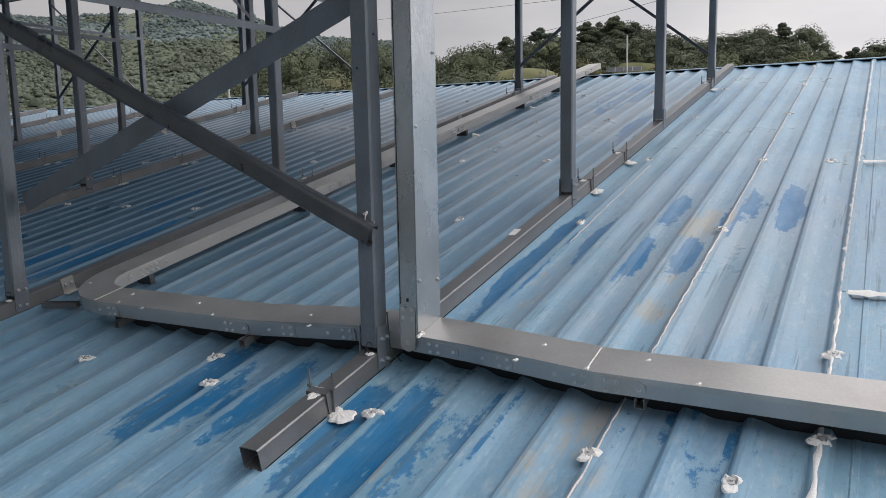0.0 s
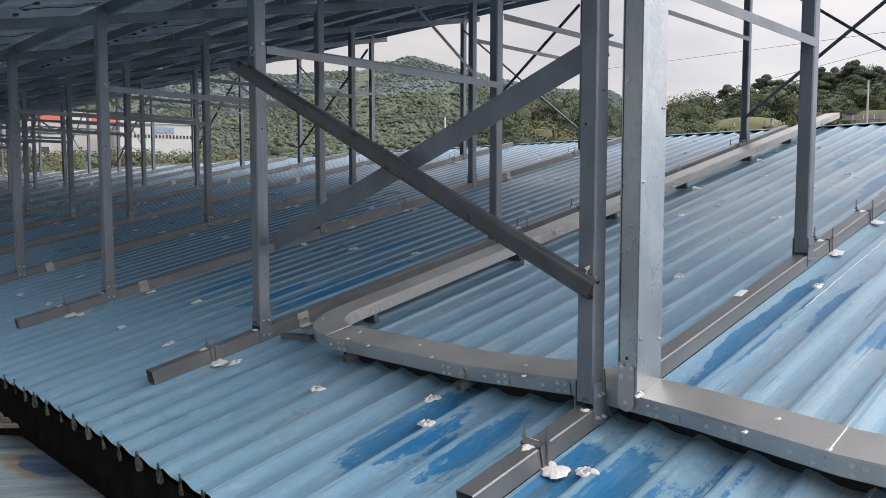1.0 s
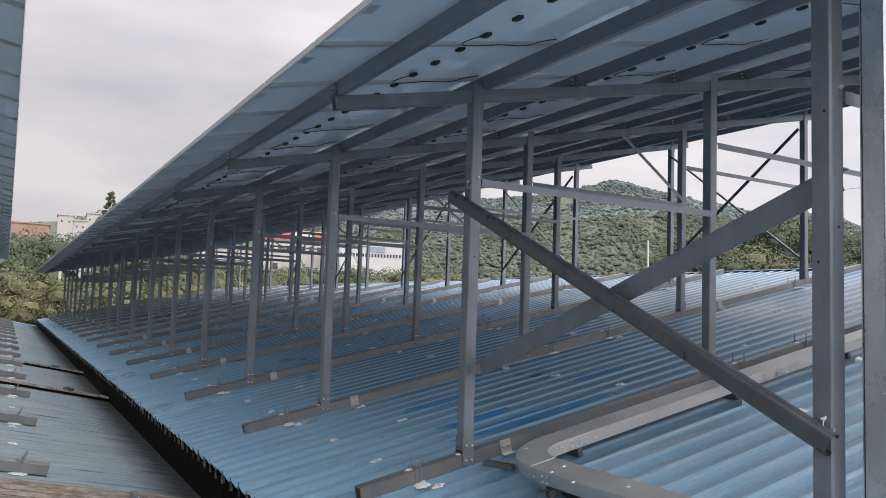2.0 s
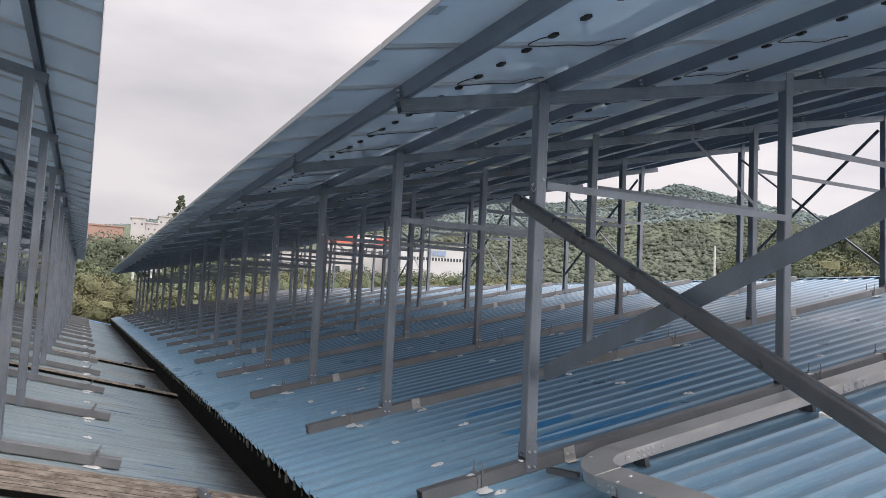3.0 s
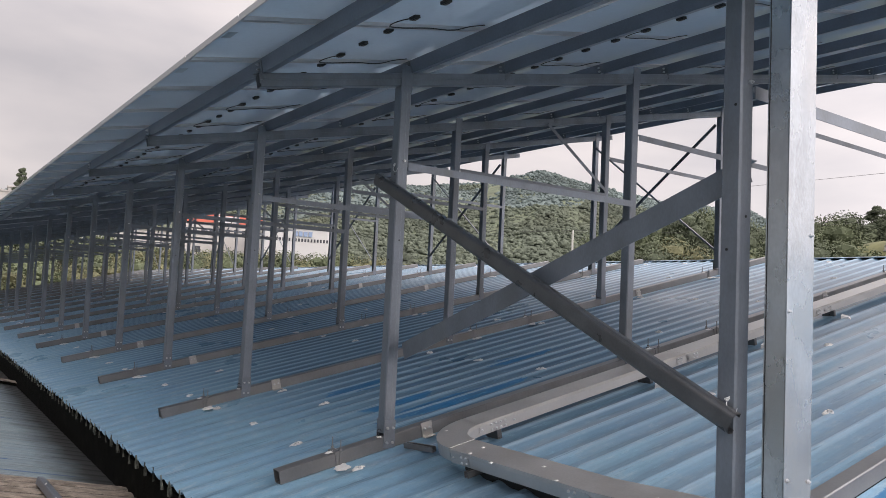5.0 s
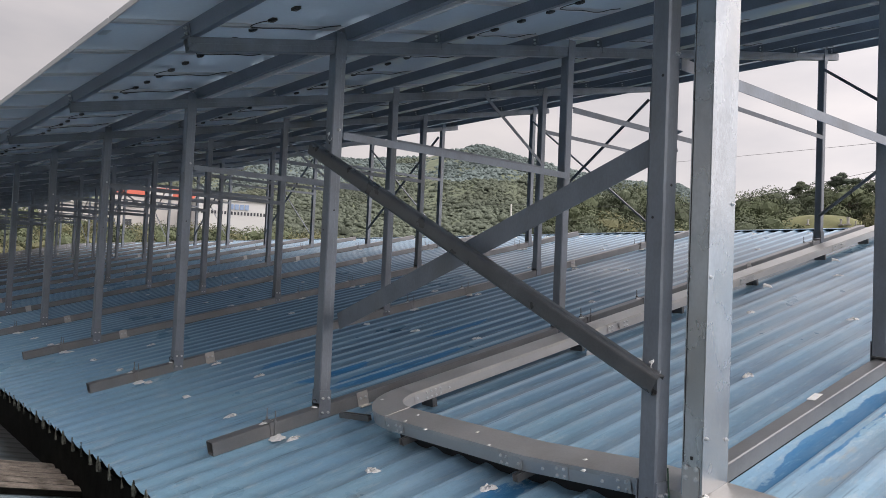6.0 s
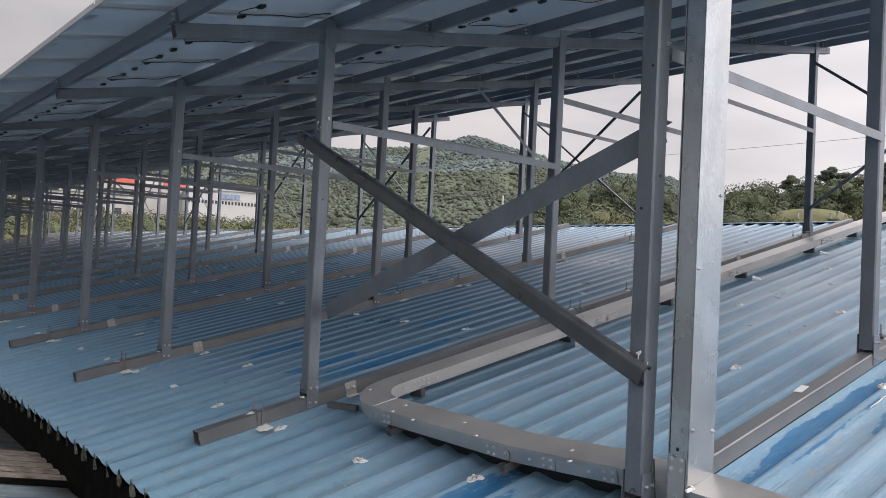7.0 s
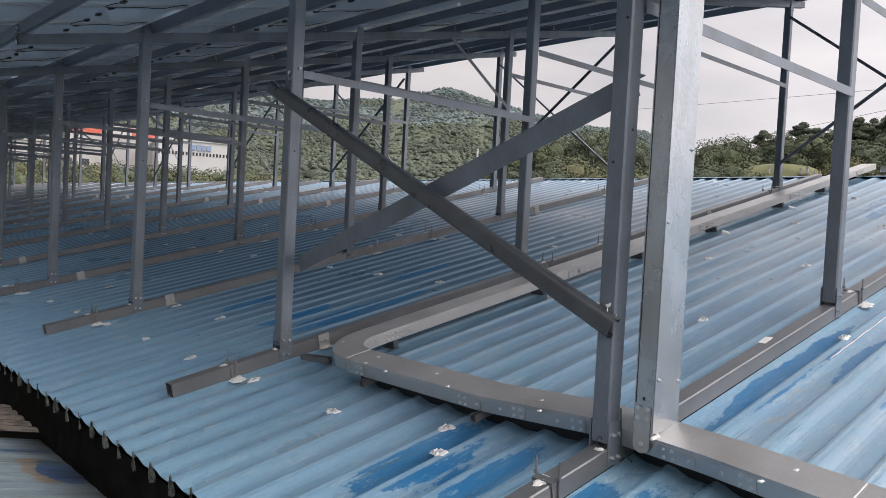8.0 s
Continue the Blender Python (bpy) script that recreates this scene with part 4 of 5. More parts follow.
S = 1 / COS_R
pts = [(2.95, -6.0), (2.953, 0.97), (3.038, 1.60), (3.068, 1.97), (3.09, 2.28), (2.998, 2.93), (2.98, 4.20)]
pts = [(x * S, y) for x, y in pts]
rear, front_c, rear_c = [], [], []
for i, p in enumerate(pts):
    d0 = Vector(p) - Vector(pts[i - 1]) if i else Vector(pts[1]) - Vector(p)
    d1 = Vector(pts[i + 1]) - Vector(p) if i < len(pts) - 1 else d0
    t = (d0.normalized() + d1.normalized()).normalized()
    nrm = Vector((t.y, -t.x))
    rear.append((p[0] + nrm.x * DW, p[1] + nrm.y * DW))
    front_c.append((p[0] - nrm.x * 0.004, p[1] - nrm.y * 0.004))
    rear_c.append((p[0] + nrm.x * (DW + 0.004), p[1] + nrm.y * (DW + 0.004)))
for i in range(len(pts) - 1):
    duct_piece((pts[i], pts[i + 1]), (rear[i], rear[i + 1]), (front_c[i], front_c[i + 1]), (rear_c[i], rear_c[i + 1]))
    # a black strip beneath each piece deepens the shade under the duct
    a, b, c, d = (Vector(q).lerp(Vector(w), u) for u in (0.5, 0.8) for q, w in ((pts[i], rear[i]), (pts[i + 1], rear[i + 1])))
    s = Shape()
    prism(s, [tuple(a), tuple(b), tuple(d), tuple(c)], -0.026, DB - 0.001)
    part("rubber_strip", s.mesh("rubber_strip", BLACK), duct, label="black strip added for the shade under the duct")
for (x, y), f in (((2.972, 1.09), 1), ((2.949, 0.84), -1), ((3.017, 1.46), 1), ((3.046, 1.74), -1)):
    joint(x * S, y, 0.0 if y < 0.97 else -0.134 if y < 1.6 else -0.08, f)
joint(3.072 * S, 2.38, 0.14, 1)
joint(2.992 * S, 3.02, 0.015, -1)
joint(3.022 * S, 2.74, 0.14, 1)
joint(2.978 * S, 4.10, 0.015, 1)
for y in (1.0,):
    part("sealant", bead_me, duct, T(3.06 * S, y, DT), "white bead across the cover")
# the bend: outer and inner walls, floor and cover in short facets
bend, bend_top = Shape(), Shape()
BCX, BCY, RO, RI = 3.44 * S, 4.22, 0.46, 0.245
for shape_, e, z0_, z1_ in ((bend, 0.0, DB, DT - 0.012), (bend_top, 0.004, DT - 0.026, DT)):
    v = []
    for i in range(13):
        a = math.pi - i * math.pi / 24
        v += [(BCX + r * math.cos(a), BCY + r * math.sin(a), z) for r, z in ((RO + e, z0_), (RO + e, z1_), (RI - e, z1_), (RI - e, z0_))]
    shape_.add(v, [(i * 4 + j, i * 4 + (j + 1) % 4, i * 4 + 4 + (j + 1) % 4, i * 4 + 4 + j) for i in range(12) for j in range(4)] + [(0, 1, 2, 3), (51, 50, 49, 48)])
part("duct_bend", bend.mesh("duct_bend", DUCT), duct)
part("bend_cover", bend_top.mesh("bend_cover", DUCT_TOP), duct, label="curved grey bend cover")
part("sealant", bead_me, duct, T(3.09 * S, 4.21, DT))
# the run up the slope beside the second rail
y0, y1 = BCY + RI, BCY + RO
x = 3.42
while x < 13.5:
    x2 = min(x + 2.4, 13.75)
    s = Shape()
    prism(s, [(x * S, y0), (x2 * S - 0.003, y0), (x2 * S - 0.003, y1), (x * S, y1)], DB, DT - 0.012)
    part("duct_section", s.mesh("duct_section", DUCT), duct)
    s = Shape()
    prism(s, [(x * S, y0 - 0.004), (x2 * S - 0.004, y0 - 0.004), (x2 * S - 0.004, y1 + 0.004), (x * S, y1 + 0.004)], DT - 0.026, DT)
    part("duct_cover", s.mesh("duct_cover", DUCT_TOP), duct, label="dusty folded steel cover")
    joint((x + 0.09) * S, y0 - 0.003, math.pi / 2, 1)
    joint((x - 0.03) * S if x > 3.5 else (x + 0.28) * S, y0 - 0.003, math.pi / 2, -1)
    x = x2
for x, y, turn in ((3.62, 4.5, 1.57), (5.35, 4.5, 1.57), (6.95, 4.5, 1.57), (8.5, 4.5, 1.57), (10.3, 4.5, 1.57), (11.7, 4.5, 1.57), (3.09, 2.95, 0), (3.09, 0.78, 0), (3.08, 3.98, 0)):
    part("duct_support", channel_me if x < 3.2 else block_me, duct, T(x * S, y, 0.036) @ rz(turn), "short slotted channel under the duct")
    part("sealant", tape_me, duct, T(x * S - 0.02, y - 0.16, -0.01) @ rz(0.04 * x)) if x > 5.0 else None
dab_me = blob_mesh("sealant", 0.0115, 0.005, 9, 9)
for x, y in ((2.965, 0.55), (3.10, 0.78), (2.96, 1.32), (3.12, 1.25), (2.97, 1.0), (3.0, 3.2), (3.11, 3.42), (2.97, 3.75), (3.0, 4.0), (3.12, 4.02), (3.2, 4.55), (3.13, 2.6), (3.02, 2.52)):
    part("sealant", dab_me, duct, T(x * S, y, DT), "small white dab of sealant")
# the riser that leaves the duct beside the first post
riser = tagged(empty("cable_riser", T(3.127, 1.932, -0.90)), "upright bright galvanised cable duct with riveted foot", "cable duct")
s = Shape().hollow(0.105, 0.205, 0.003, 0.0, 2.73, c=0.003)
part("riser_body", s.mesh("riser_body", RISER), riser, T(0.1, 0, 0.0) @ Matrix.Rotation(-math.pi / 2, 4, "Y"))
part("riser_cover", Shape().box(-0.108, 0.108, -0.0575, -0.0535, 0.02, 2.72).mesh("riser_cover", RISER), riser, label="bright cover sheet")
foot = part("foot_plate", joint_me, riser, T(-0.108, 0.0, 0.02) @ Matrix.Rotation(-math.pi / 2, 4, "X") @ Matrix.Diagonal((1, 1.15, 1.15, 1)))
for by, bz in ((-0.095, -0.022), (-0.095, 0.022), (-0.055, -0.022), (-0.055, 0.022), (0.05, 0)):
    part("bolt", small_bolt, foot, T(-0.003, by, bz))
for xx, z in ((0.085, 0.25), (-0.085, 0.27), (-0.088, 1.0), (0.085, 1.35)):
    part("bolt", small_bolt, riser, T(xx, -0.058, z) @ rz(math.pi / 2))
foot_bead = [blob_mesh("sealant", 0.017, 0.014, 60 + i, 9) for i in range(3)]
for i in range(9):
    part("sealant", foot_bead[i % 3], riser, T(-0.104 + 0.027 * i, -0.064 + 0.004 * math.sin(i * 2.7), 0.002) @ rz(i * 1.3) @ Matrix.Diagonal((1.2, 0.8, 1 + 0.4 * math.sin(i * 1.9), 1)), "crumbly white sealant at the foot")
part("cable_hole", Shape().box(-0.1085, -0.104, -0.006, 0.006, 0.166, 0.182).mesh("cable_hole", BLACK), riser, label="small square black hole")
part("seam", Shape().box(-0.1075, -0.104, 0.040, 0.0435, 0.15, 2.72).mesh("seam", BLACK), riser, label="dark gap along the folded edge")
wire_curve = bpy.data.curves.new("earth_wire_path", "CURVE")
wire_curve.dimensions, wire_curve.bevel_depth, wire_curve.resolution_u = "3D", 0.0035, 6
sp = wire_curve.splines.new("BEZIER")
wp_ = [(3.03, 2.06, -0.80), (3.02, 2.045, -0.90), (3.025, 2.03, -1.0), (3.06, 2.0, -1.05)]
sp.bezier_points.add(len(wp_) - 1)
for b_, p_ in zip(sp.bezier_points, wp_):
    b_.co, b_.handle_left_type, b_.handle_right_type = p_, "AUTO", "AUTO"
tmp = bpy.data.objects.new("earth_wire_path", wire_curve)
wire_me = bpy.data.meshes.new_from_object(tmp)
bpy.data.objects.remove(tmp)
wire_me.materials.clear()
wire_me.materials.append(material("green_wire", (0.02, 0.06, 0.03), 0.5, bump=0))
tagged(new("earth_wire", wire_me), "dark green earth wire looped behind the post foot", "wire")

# bent wire hooks with dabs of sealant on the posts
def bent_wire(points, radius, mat, name):
    c = bpy.data.curves.new(name, "CURVE")
    c.dimensions, c.bevel_depth, c.bevel_resolution, c.resolution_u = "3D", radius, 1, 5
    sp_ = c.splines.new("BEZIER")
    sp_.bezier_points.add(len(points) - 1)
    for q_, p_ in zip(sp_.bezier_points, points):
        q_.co, q_.handle_left_type, q_.handle_right_type = p_, "AUTO", "AUTO"
    holder = bpy.data.objects.new(name, c)
    me = bpy.data.meshes.new_from_object(holder)
    bpy.data.objects.remove(holder)
    me.materials.clear()
    me.materials.append(mat)
    me.name = name
    return me


hook_me = bent_wire([(0, 0.0, 0.0), (-0.012, -0.004, -0.02), (-0.014, -0.02, -0.05), (-0.012, -0.045, -0.055), (-0.006, -0.055, -0.03)], 0.0022, BOLT, "wire")
foot_wire_me = bent_wire([(0, 0, 0), (-0.012, 0.004, 0.03), (-0.008, 0.004, 0.055), (0.01, 0.0, 0.058), (0.018, -0.004, 0.042)], 0.0028, BLACK, "wire")
hook_dab = blob_mesh("sealant", 0.011, 0.008, 33, 9)
for x, y, z in ((2.948, 2.11, -0.31), (5.668, 2.09, 1.14), (2.948, 5.11, 1.12)):
    h_ = tagged(empty("wire_hook", T(x, y, z)), "bent wire hook tied round a galvanised post", "wire", "wire hooks on the posts")
    part("wire", hook_me, h_)
    part("sealant", hook_dab, h_, T(-0.002, 0.0, 0.004) @ ry(-math.pi / 2))
for k_ in range(3):
    h_ = tagged(empty("wire_hook", T(2.925, 2.10 + BAY * k_, roof_z(2.925) + 0.106)), "short bent wire set in sealant on a rail", "wire", "wire stubs on the rails")
    part("wire", foot_wire_me, h_)
    part("sealant", hook_dab, h_, Matrix.Diagonal((1.6, 1.6, 1, 1)))

# ---- sealed screws, lap sealant and loose bits on the roof ----
screw_me = []
for sd in range(7):
    rnd = random.Random(40 + sd)
    n_ = 18
    gap = rnd.randrange(n_)
    ph = [rnd.uniform(0, 6.28) for _ in range(3)]
    out = [0.041 * (0.55 if i == gap else 1 + 0.22 * math.sin(12.566 * i / n_ + ph[0]) + 0.15 * math.sin(18.85 * i / n_ + ph[1]) + rnd.uniform(-0.16, 0.2)) for i in range(n_)]
    v = []
    for i in range(n_):
        a_ = 6.2832 * i / n_
        for q_, h_ in ((out[i], -0.002), (out[i] * 0.86, 0.005), (0.022, 0.011 * rnd.uniform(0.3, 1.8)), (0.015, 0.001)):
            v.append((q_ * math.cos(a_) * 1.15, q_ * math.sin(a_), h_))
    f = [(i * 4 + j_, i * 4 + j_ + 1, (i + 1) % n_ * 4 + j_ + 1, (i + 1) % n_ * 4 + j_) for i in range(n_) for j_ in range(3)]
    screw_me.append(Shape().add(v, f).mesh("sealant", SEAL))
nut_me = Shape().box(-0.017, 0.017, -0.012, 0.012, -0.002, 0.008).rod((0, 0, 0.008), (0, 0, 0.016), 0.007, 6).mesh("saddle_washer", material("grey_washer", (0.5, 0.5, 0.5), 0.5, 0.2))
rest = Shape()
rnd = random.Random(7)
for xr in (2.635, 5.31, 7.2, 9.25, 11.2, 12.95):
    for k in range(-4, 54):
        y = 0.878 + 1.002 * k + rnd.uniform(-0.015, 0.015)
        xx = xr + rnd.uniform(-0.02, 0.02)
        if k < 14:
            c = tagged(empty("sealed_screw", ROOF_M @ T(xx / COS_R, y, 0.001) @ rz(rnd.uniform(0, 6))), "roof screw smeared over with white sealant", "screw", "sealed roof screws")
            part("sealant", screw_me[rnd.randrange(7)], c)
            part("saddle_washer", nut_me, c)
        else:
            m_ = ROOF_M @ T(xx / COS_R, y, 0.001)
            src = screw_me[rnd.randrange(7)]
            rest.add([m_ @ v_.co for v_ in src.vertices], [tuple(p_.vertices) for p_ in src.polygons])
for x, y in ((3.37, 6.895), (3.38, 10.0), (3.4, 11.1), (2.855, 3.08), (2.98, 0.12), (3.66, 0.12), (2.635, 0.377), (7.14, 0.336), (3.37, 7.916)):
    c = tagged(empty("sealed_screw", ROOF_M @ T(x / COS_R, y, 0.001)), "roof screw smeared over with white sealant", "screw", "sealed roof screws")
    part("sealant", screw_me[int(x * 7) % 5], c)
    part("saddle_washer", nut_me, c)
tagged(new("distant_sealed_screws", rest.mesh("distant_sealed_screws", SEAL)), "rows of white sealed roof screws far along the roof", "screws", kind="stuff")


def bead(name, a, b, width, seed, label, mat=LAP):
    """An uneven ribbon of sealant on the roof from plan point a to b."""
    rnd_ = random.Random(seed)
    a, b = Vector(a), Vector(b)
    n_ = max(int((b - a).length / 0.05), 4)
    t = (b - a).normalized()
    q = Vector((-t.y, t.x))
    s_ = Shape()
    for i in range(n_ + 1):
        c_ = a + (b - a) * i / n_ + q * rnd_.uniform(-0.004, 0.004)
        w_ = width * rnd_.uniform(0.45, 1.25) * (1.9 if rnd_.random() < 0.06 else 1)
        for o, h_ in ((-w_, 0.002), (-w_ * 0.4, 0.008), (w_ * 0.4, 0.008), (w_, 0.002)):
            s_.v.append((c_.x + q.x * o, c_.y + q.y * o, h_))
    for i in range(n_):
        for j in range(3):
            s_.f.append((i * 4 + j, i * 4 + j + 1, (i + 1) * 4 + j + 1, (i + 1) * 4 + j))
    ob = tagged(new(name, s_.mesh(name, mat, True)), label, "sealant", "sealant lines on the roof laps")
    ob.matrix_world = ROOF_M
    return ob


bead("sealant_line", (1.75 * S, 0.125), (13.1 * S, 0.125), 0.011, 1, "rough white sealant line along a sheet lap", SEAL)
bead("sealant_line", (1.8 * S, 0.872), (13.1 * S, 0.872), 0.005, 2, "thin pinkish white sealant line along a sheet lap")
bead("sealant_line", (4.9 * S, 1.80), (7.0 * S, 1.80), 0.0022, 3, "thin broken pale sealant line beside a rail")
for x in (4.38, 7.12):
    bead("sealant_line", (x * S, 0.10), (x * S, -5.9), 0.03, int(x * 10), "wide white sealant band across a sheet end", SEAL)
tagged(new("sealant_scrap", Shape().box(-0.07, 0.06, -0.024, 0.024, 0, 0.003).mesh("sealant_scrap", SEAL)), "white scrap of tape lying on the rail", "tape").matrix_world = ROOF_M @ T(4.78 * S, 2.15, 0.1015) @ rz(0.06)
stub = tagged(empty("steel_offcut", ROOF_M @ T(3.13 * S, 4.83, 0.002)), "short offcut of slotted steel channel beside the duct bend", "steel offcut")
part("channel", channel_me, stub, rz(-1.35))
# bits on the neighbouring roof
offcut = tagged(empty("steel_tube_offcut", LROOF_M @ T(0.93, 6.12, 0.078)), "short grey square steel tube lying across brown sheeting", "steel offcut")
part("tube", Shape().hollow(0.06, 0.06, 0.004, 0, 0.9).mesh("tube", STEEL), offcut, rz(math.pi / 2 + 0.04))
for v_ in (0.15, 0.62):
    part("sealant", dab_me, offcut, T(-0.045, v_, 0.06) @ ry(-1.2), "white dab of sealant")
for k in range(8):
    for y in (9.4, 10.6):
        c = tagged(empty("sealed_screw", LROOF_M @ T(0.02, y + 3 * k, 0.006)), "roof screw smeared over with white sealant", "screw", "sealed screws of the neighbouring roof")
        part("sealant", screw_me[(k + int(y)) % 5], c)
        part("saddle_washer", nut_me, c)
clip_me = Shape().box(-0.09, 0.09, -0.06, 0.06, 0.0, 0.08).box(-0.03, 0.03, -0.075, -0.06, 0.0, 0.05).mesh("clamp", DARK)
for x, y in ((0.95, 15.58), (1.0, 20.8)):
    c = tagged(empty("roof_clamp", LROOF_M @ T(x, y, 0.04)), "dark steel clamp with white sealant on brown sheeting", "clamp", "clamps on the brown sheeting")
    part("clamp", clip_me, c)
    part("sealant", screw_me[0], c, T(-0.16, -0.02, -0.01))
    part("sealant", screw_me[3], c, T(-0.1, 0.1, -0.01))
# brackets on the far rails
angle_me = Shape().box(-0.05, 0.05, -0.058, -0.052, 0.0, 0.115).box(-0.05, 0.05, -0.10, -0.052, 0.0, 0.006).mesh("bracket", DUCT_TOP)
for k in range(1, N_BAY):
    for x in (3.36, 9.4):
        b_ = tagged(new("rail_bracket", angle_me), "small galvanised angle bracket against a rail", "bracket", "brackets on the rails")
        b_.matrix_world = ROOF_M @ T(x * S, Y0 + k * BAY, 0)
        for o_ in (-0.024, 0.024) if k < 5 else ():
            part("bolt", bolt_me, b_, T(o_, -0.058, 0.065))

# ---- far surroundings ----
LEAF = {n_: material("leaves_" + n_, c_, 0.75, 0.0, 0.25, 0.4, 6.0, 0.0, per_island=0.15, per_object=0.18, spec=0.2)
        for n_, c_ in (("mid", (0.11, 0.13, 0.076)), ("dark", (0.088, 0.105, 0.068)), ("yellow", (0.14, 0.14, 0.076)), ("blue", (0.076, 0.093, 0.07)))}
BARK = material("rough_bark", (0.09, 0.075, 0.06), 0.9, 0.0, 0.3, 3.0, 30.0, 0.5)


def tree_meshes(seed, h, spread, kind):
    """A tapered trunk with limbs, and a crown of many small leaves round its limbs, with an uneven outline."""
    rnd_ = random.Random(seed)
    tr = Shape()
    lean = (rnd_.uniform(-0.05, 0.05), rnd_.uniform(-0.05, 0.05))

    def limb(a, b, r0, r1, n_=6):
        a, b = Vector(a), Vector(b)
        q = (b - a).to_track_quat("Z", "Y")
        v = [a + q @ Vector((r0 * math.cos(6.2832 * i / n_), r0 * math.sin(6.2832 * i / n_), 0)) for i in range(n_)]
        v += [b + q @ Vector((r1 * math.cos(6.2832 * i / n_), r1 * math.sin(6.2832 * i / n_), 0)) for i in range(n_)]
        tr.add(v, [(i, (i + 1) % n_, n_ + (i + 1) % n_, n_ + i) for i in range(n_)])

    top = Vector((lean[0] * h, lean[1] * h, h * 0.9))
    limb((0, 0, -0.5), top * 0.5, 0.02 * h, 0.013 * h)
    limb(top * 0.5, top, 0.013 * h, 0.003 * h)
    # clumps: centre, radius, flatness
    clumps = []
    if kind == "broad":
        for i in range(34):
            w = 1 - 2 * (i + 0.5) / 34
            a, q = 2.39996 * i + rnd_.uniform(-0.4, 0.4), rnd_.uniform(0.55, 0.9)
            side = math.sqrt(1 - w * w) * q
            clumps.append((Vector((math.cos(a) * side * spread * h, math.sin(a) * side * spread * h, h * (0.5 + 0.44 * w * (0.8 + 0.2 * q)))), h * rnd_.uniform(0.09, 0.16), 0.8))
    elif kind == "pine":
        for i in range(26):
            u = 0.42 + 0.56 * (i + rnd_.random()) / 26
            a, reach = rnd_.uniform(0, 6.2832), spread * h * (1.2 - u * 0.9) * rnd_.uniform(0.4, 1.15)
            clumps.append((top * u + Vector((math.cos(a) * reach, math.sin(a) * reach, h * rnd_.uniform(0.0, 0.06))), h * rnd_.uniform(0.05, 0.085), 0.42))
        clumps.append((top * 1.04, h * 0.045, 0.7))
    else:
        for i in range(60):
            u = 0.08 + 0.9 * (i + rnd_.random()) / 60
            a, reach = 2.4 * i, spread * h * (1.03 - u) * rnd_.uniform(0.55, 1.05)
            clumps.append((top * u + Vector((math.cos(a) * reach, math.sin(a) * reach, -0.02 * h)), h * (0.02 + 0.05 * (1 - u)), 0.55))
    cr = Shape()
    ico = bmesh.new()
    bmesh.ops.create_icosphere(ico, subdivisions=1, radius=1.0)
    ico_v, ico_f = [v.co.copy() for v in ico.verts], [tuple(v.index for v in f_.verts) for f_ in ico.faces]
    ico.free()
    per = 12500 // len(clumps)
    for c_, r, flat_ in clumps:
        limb(Vector((0, 0, max(c_.z - r, 0.1 * h))), c_, 0.006 * h, 0.002 * h, 4)
        spin = Euler((rnd_.uniform(0, 3), rnd_.uniform(0, 3), 0)).to_matrix()
        core = [spin @ v * (r * rnd_.uniform(0.5, 0.72)) for v in ico_v]
        cr.add([c_ + Vector((v.x, v.y, v.z * flat_)) for v in core], ico_f)
        for j in range(per):
            d = Vector((rnd_.gauss(0, 1), rnd_.gauss(0, 1), rnd_.gauss(0.15, 1))).normalized() * (r * rnd_.triangular(0.6, 1.16, 0.92))
            p_ = c_ + Vector((d.x, d.y, d.z * flat_))
            sz = h * rnd_.uniform(0.006, 0.0125)
            q = (d + Vector((0, 0, 0.35 * r))).to_track_quat("Z", "Y").to_matrix() @ Euler((rnd_.uniform(-0.6, 0.6), rnd_.uniform(-0.6, 0.6), rnd_.uniform(0, 6.28))).to_matrix()
            k_ = len(cr.v)
            cr.v += [tuple(p_ + q @ Vector(w_)) for w_ in ((-sz, -sz * 0.55, 0), (sz, -sz * 0.3, sz * 0.2), (-sz * 0.1, sz * 0.9, -sz * 0.15))]
            cr.f.append((k_, k_ + 1, k_ + 2))
    high = max(p_[2] for p_ in cr.v)
    cr.v = [(x_, y_, z_ * h / high) for x_, y_, z_ in cr.v]
    return tr, cr


def tree(seed, h, spread, kind, leaf, label):
    t_, c_ = tree_meshes(seed, h, spread, kind)
    ob = tagged(empty("tree"), label, "tree", "trees round the warehouse")
    part("trunk", t_.mesh("trunk", BARK), ob)
    me = bpy.data.meshes.new("crown")
    me.from_pydata(c_.v, [], c_.f)
    me.materials.append(LEAF[leaf])
    part("crown", me, ob)
    return ob


protos = [tree(1, 10, 0.36, "broad", "mid", "broad green leafy tree behind the roof"), tree(2, 10, 0.30, "broad", "dark", "dark green leafy tree behind the roof"),
          tree(3, 10, 0.27, "pine", "blue", "dark pine with layered crown behind the roof"), tree(4, 10, 0.24, "pine", "dark", "tall dark pine behind the roof"),
          tree(5, 10, 0.42, "broad", "yellow", "yellowish green bushy tree by the yard"), tree(6, 10, 0.33, "cone", "dark", "narrow dark conifer standing above the houses")]
used = set()


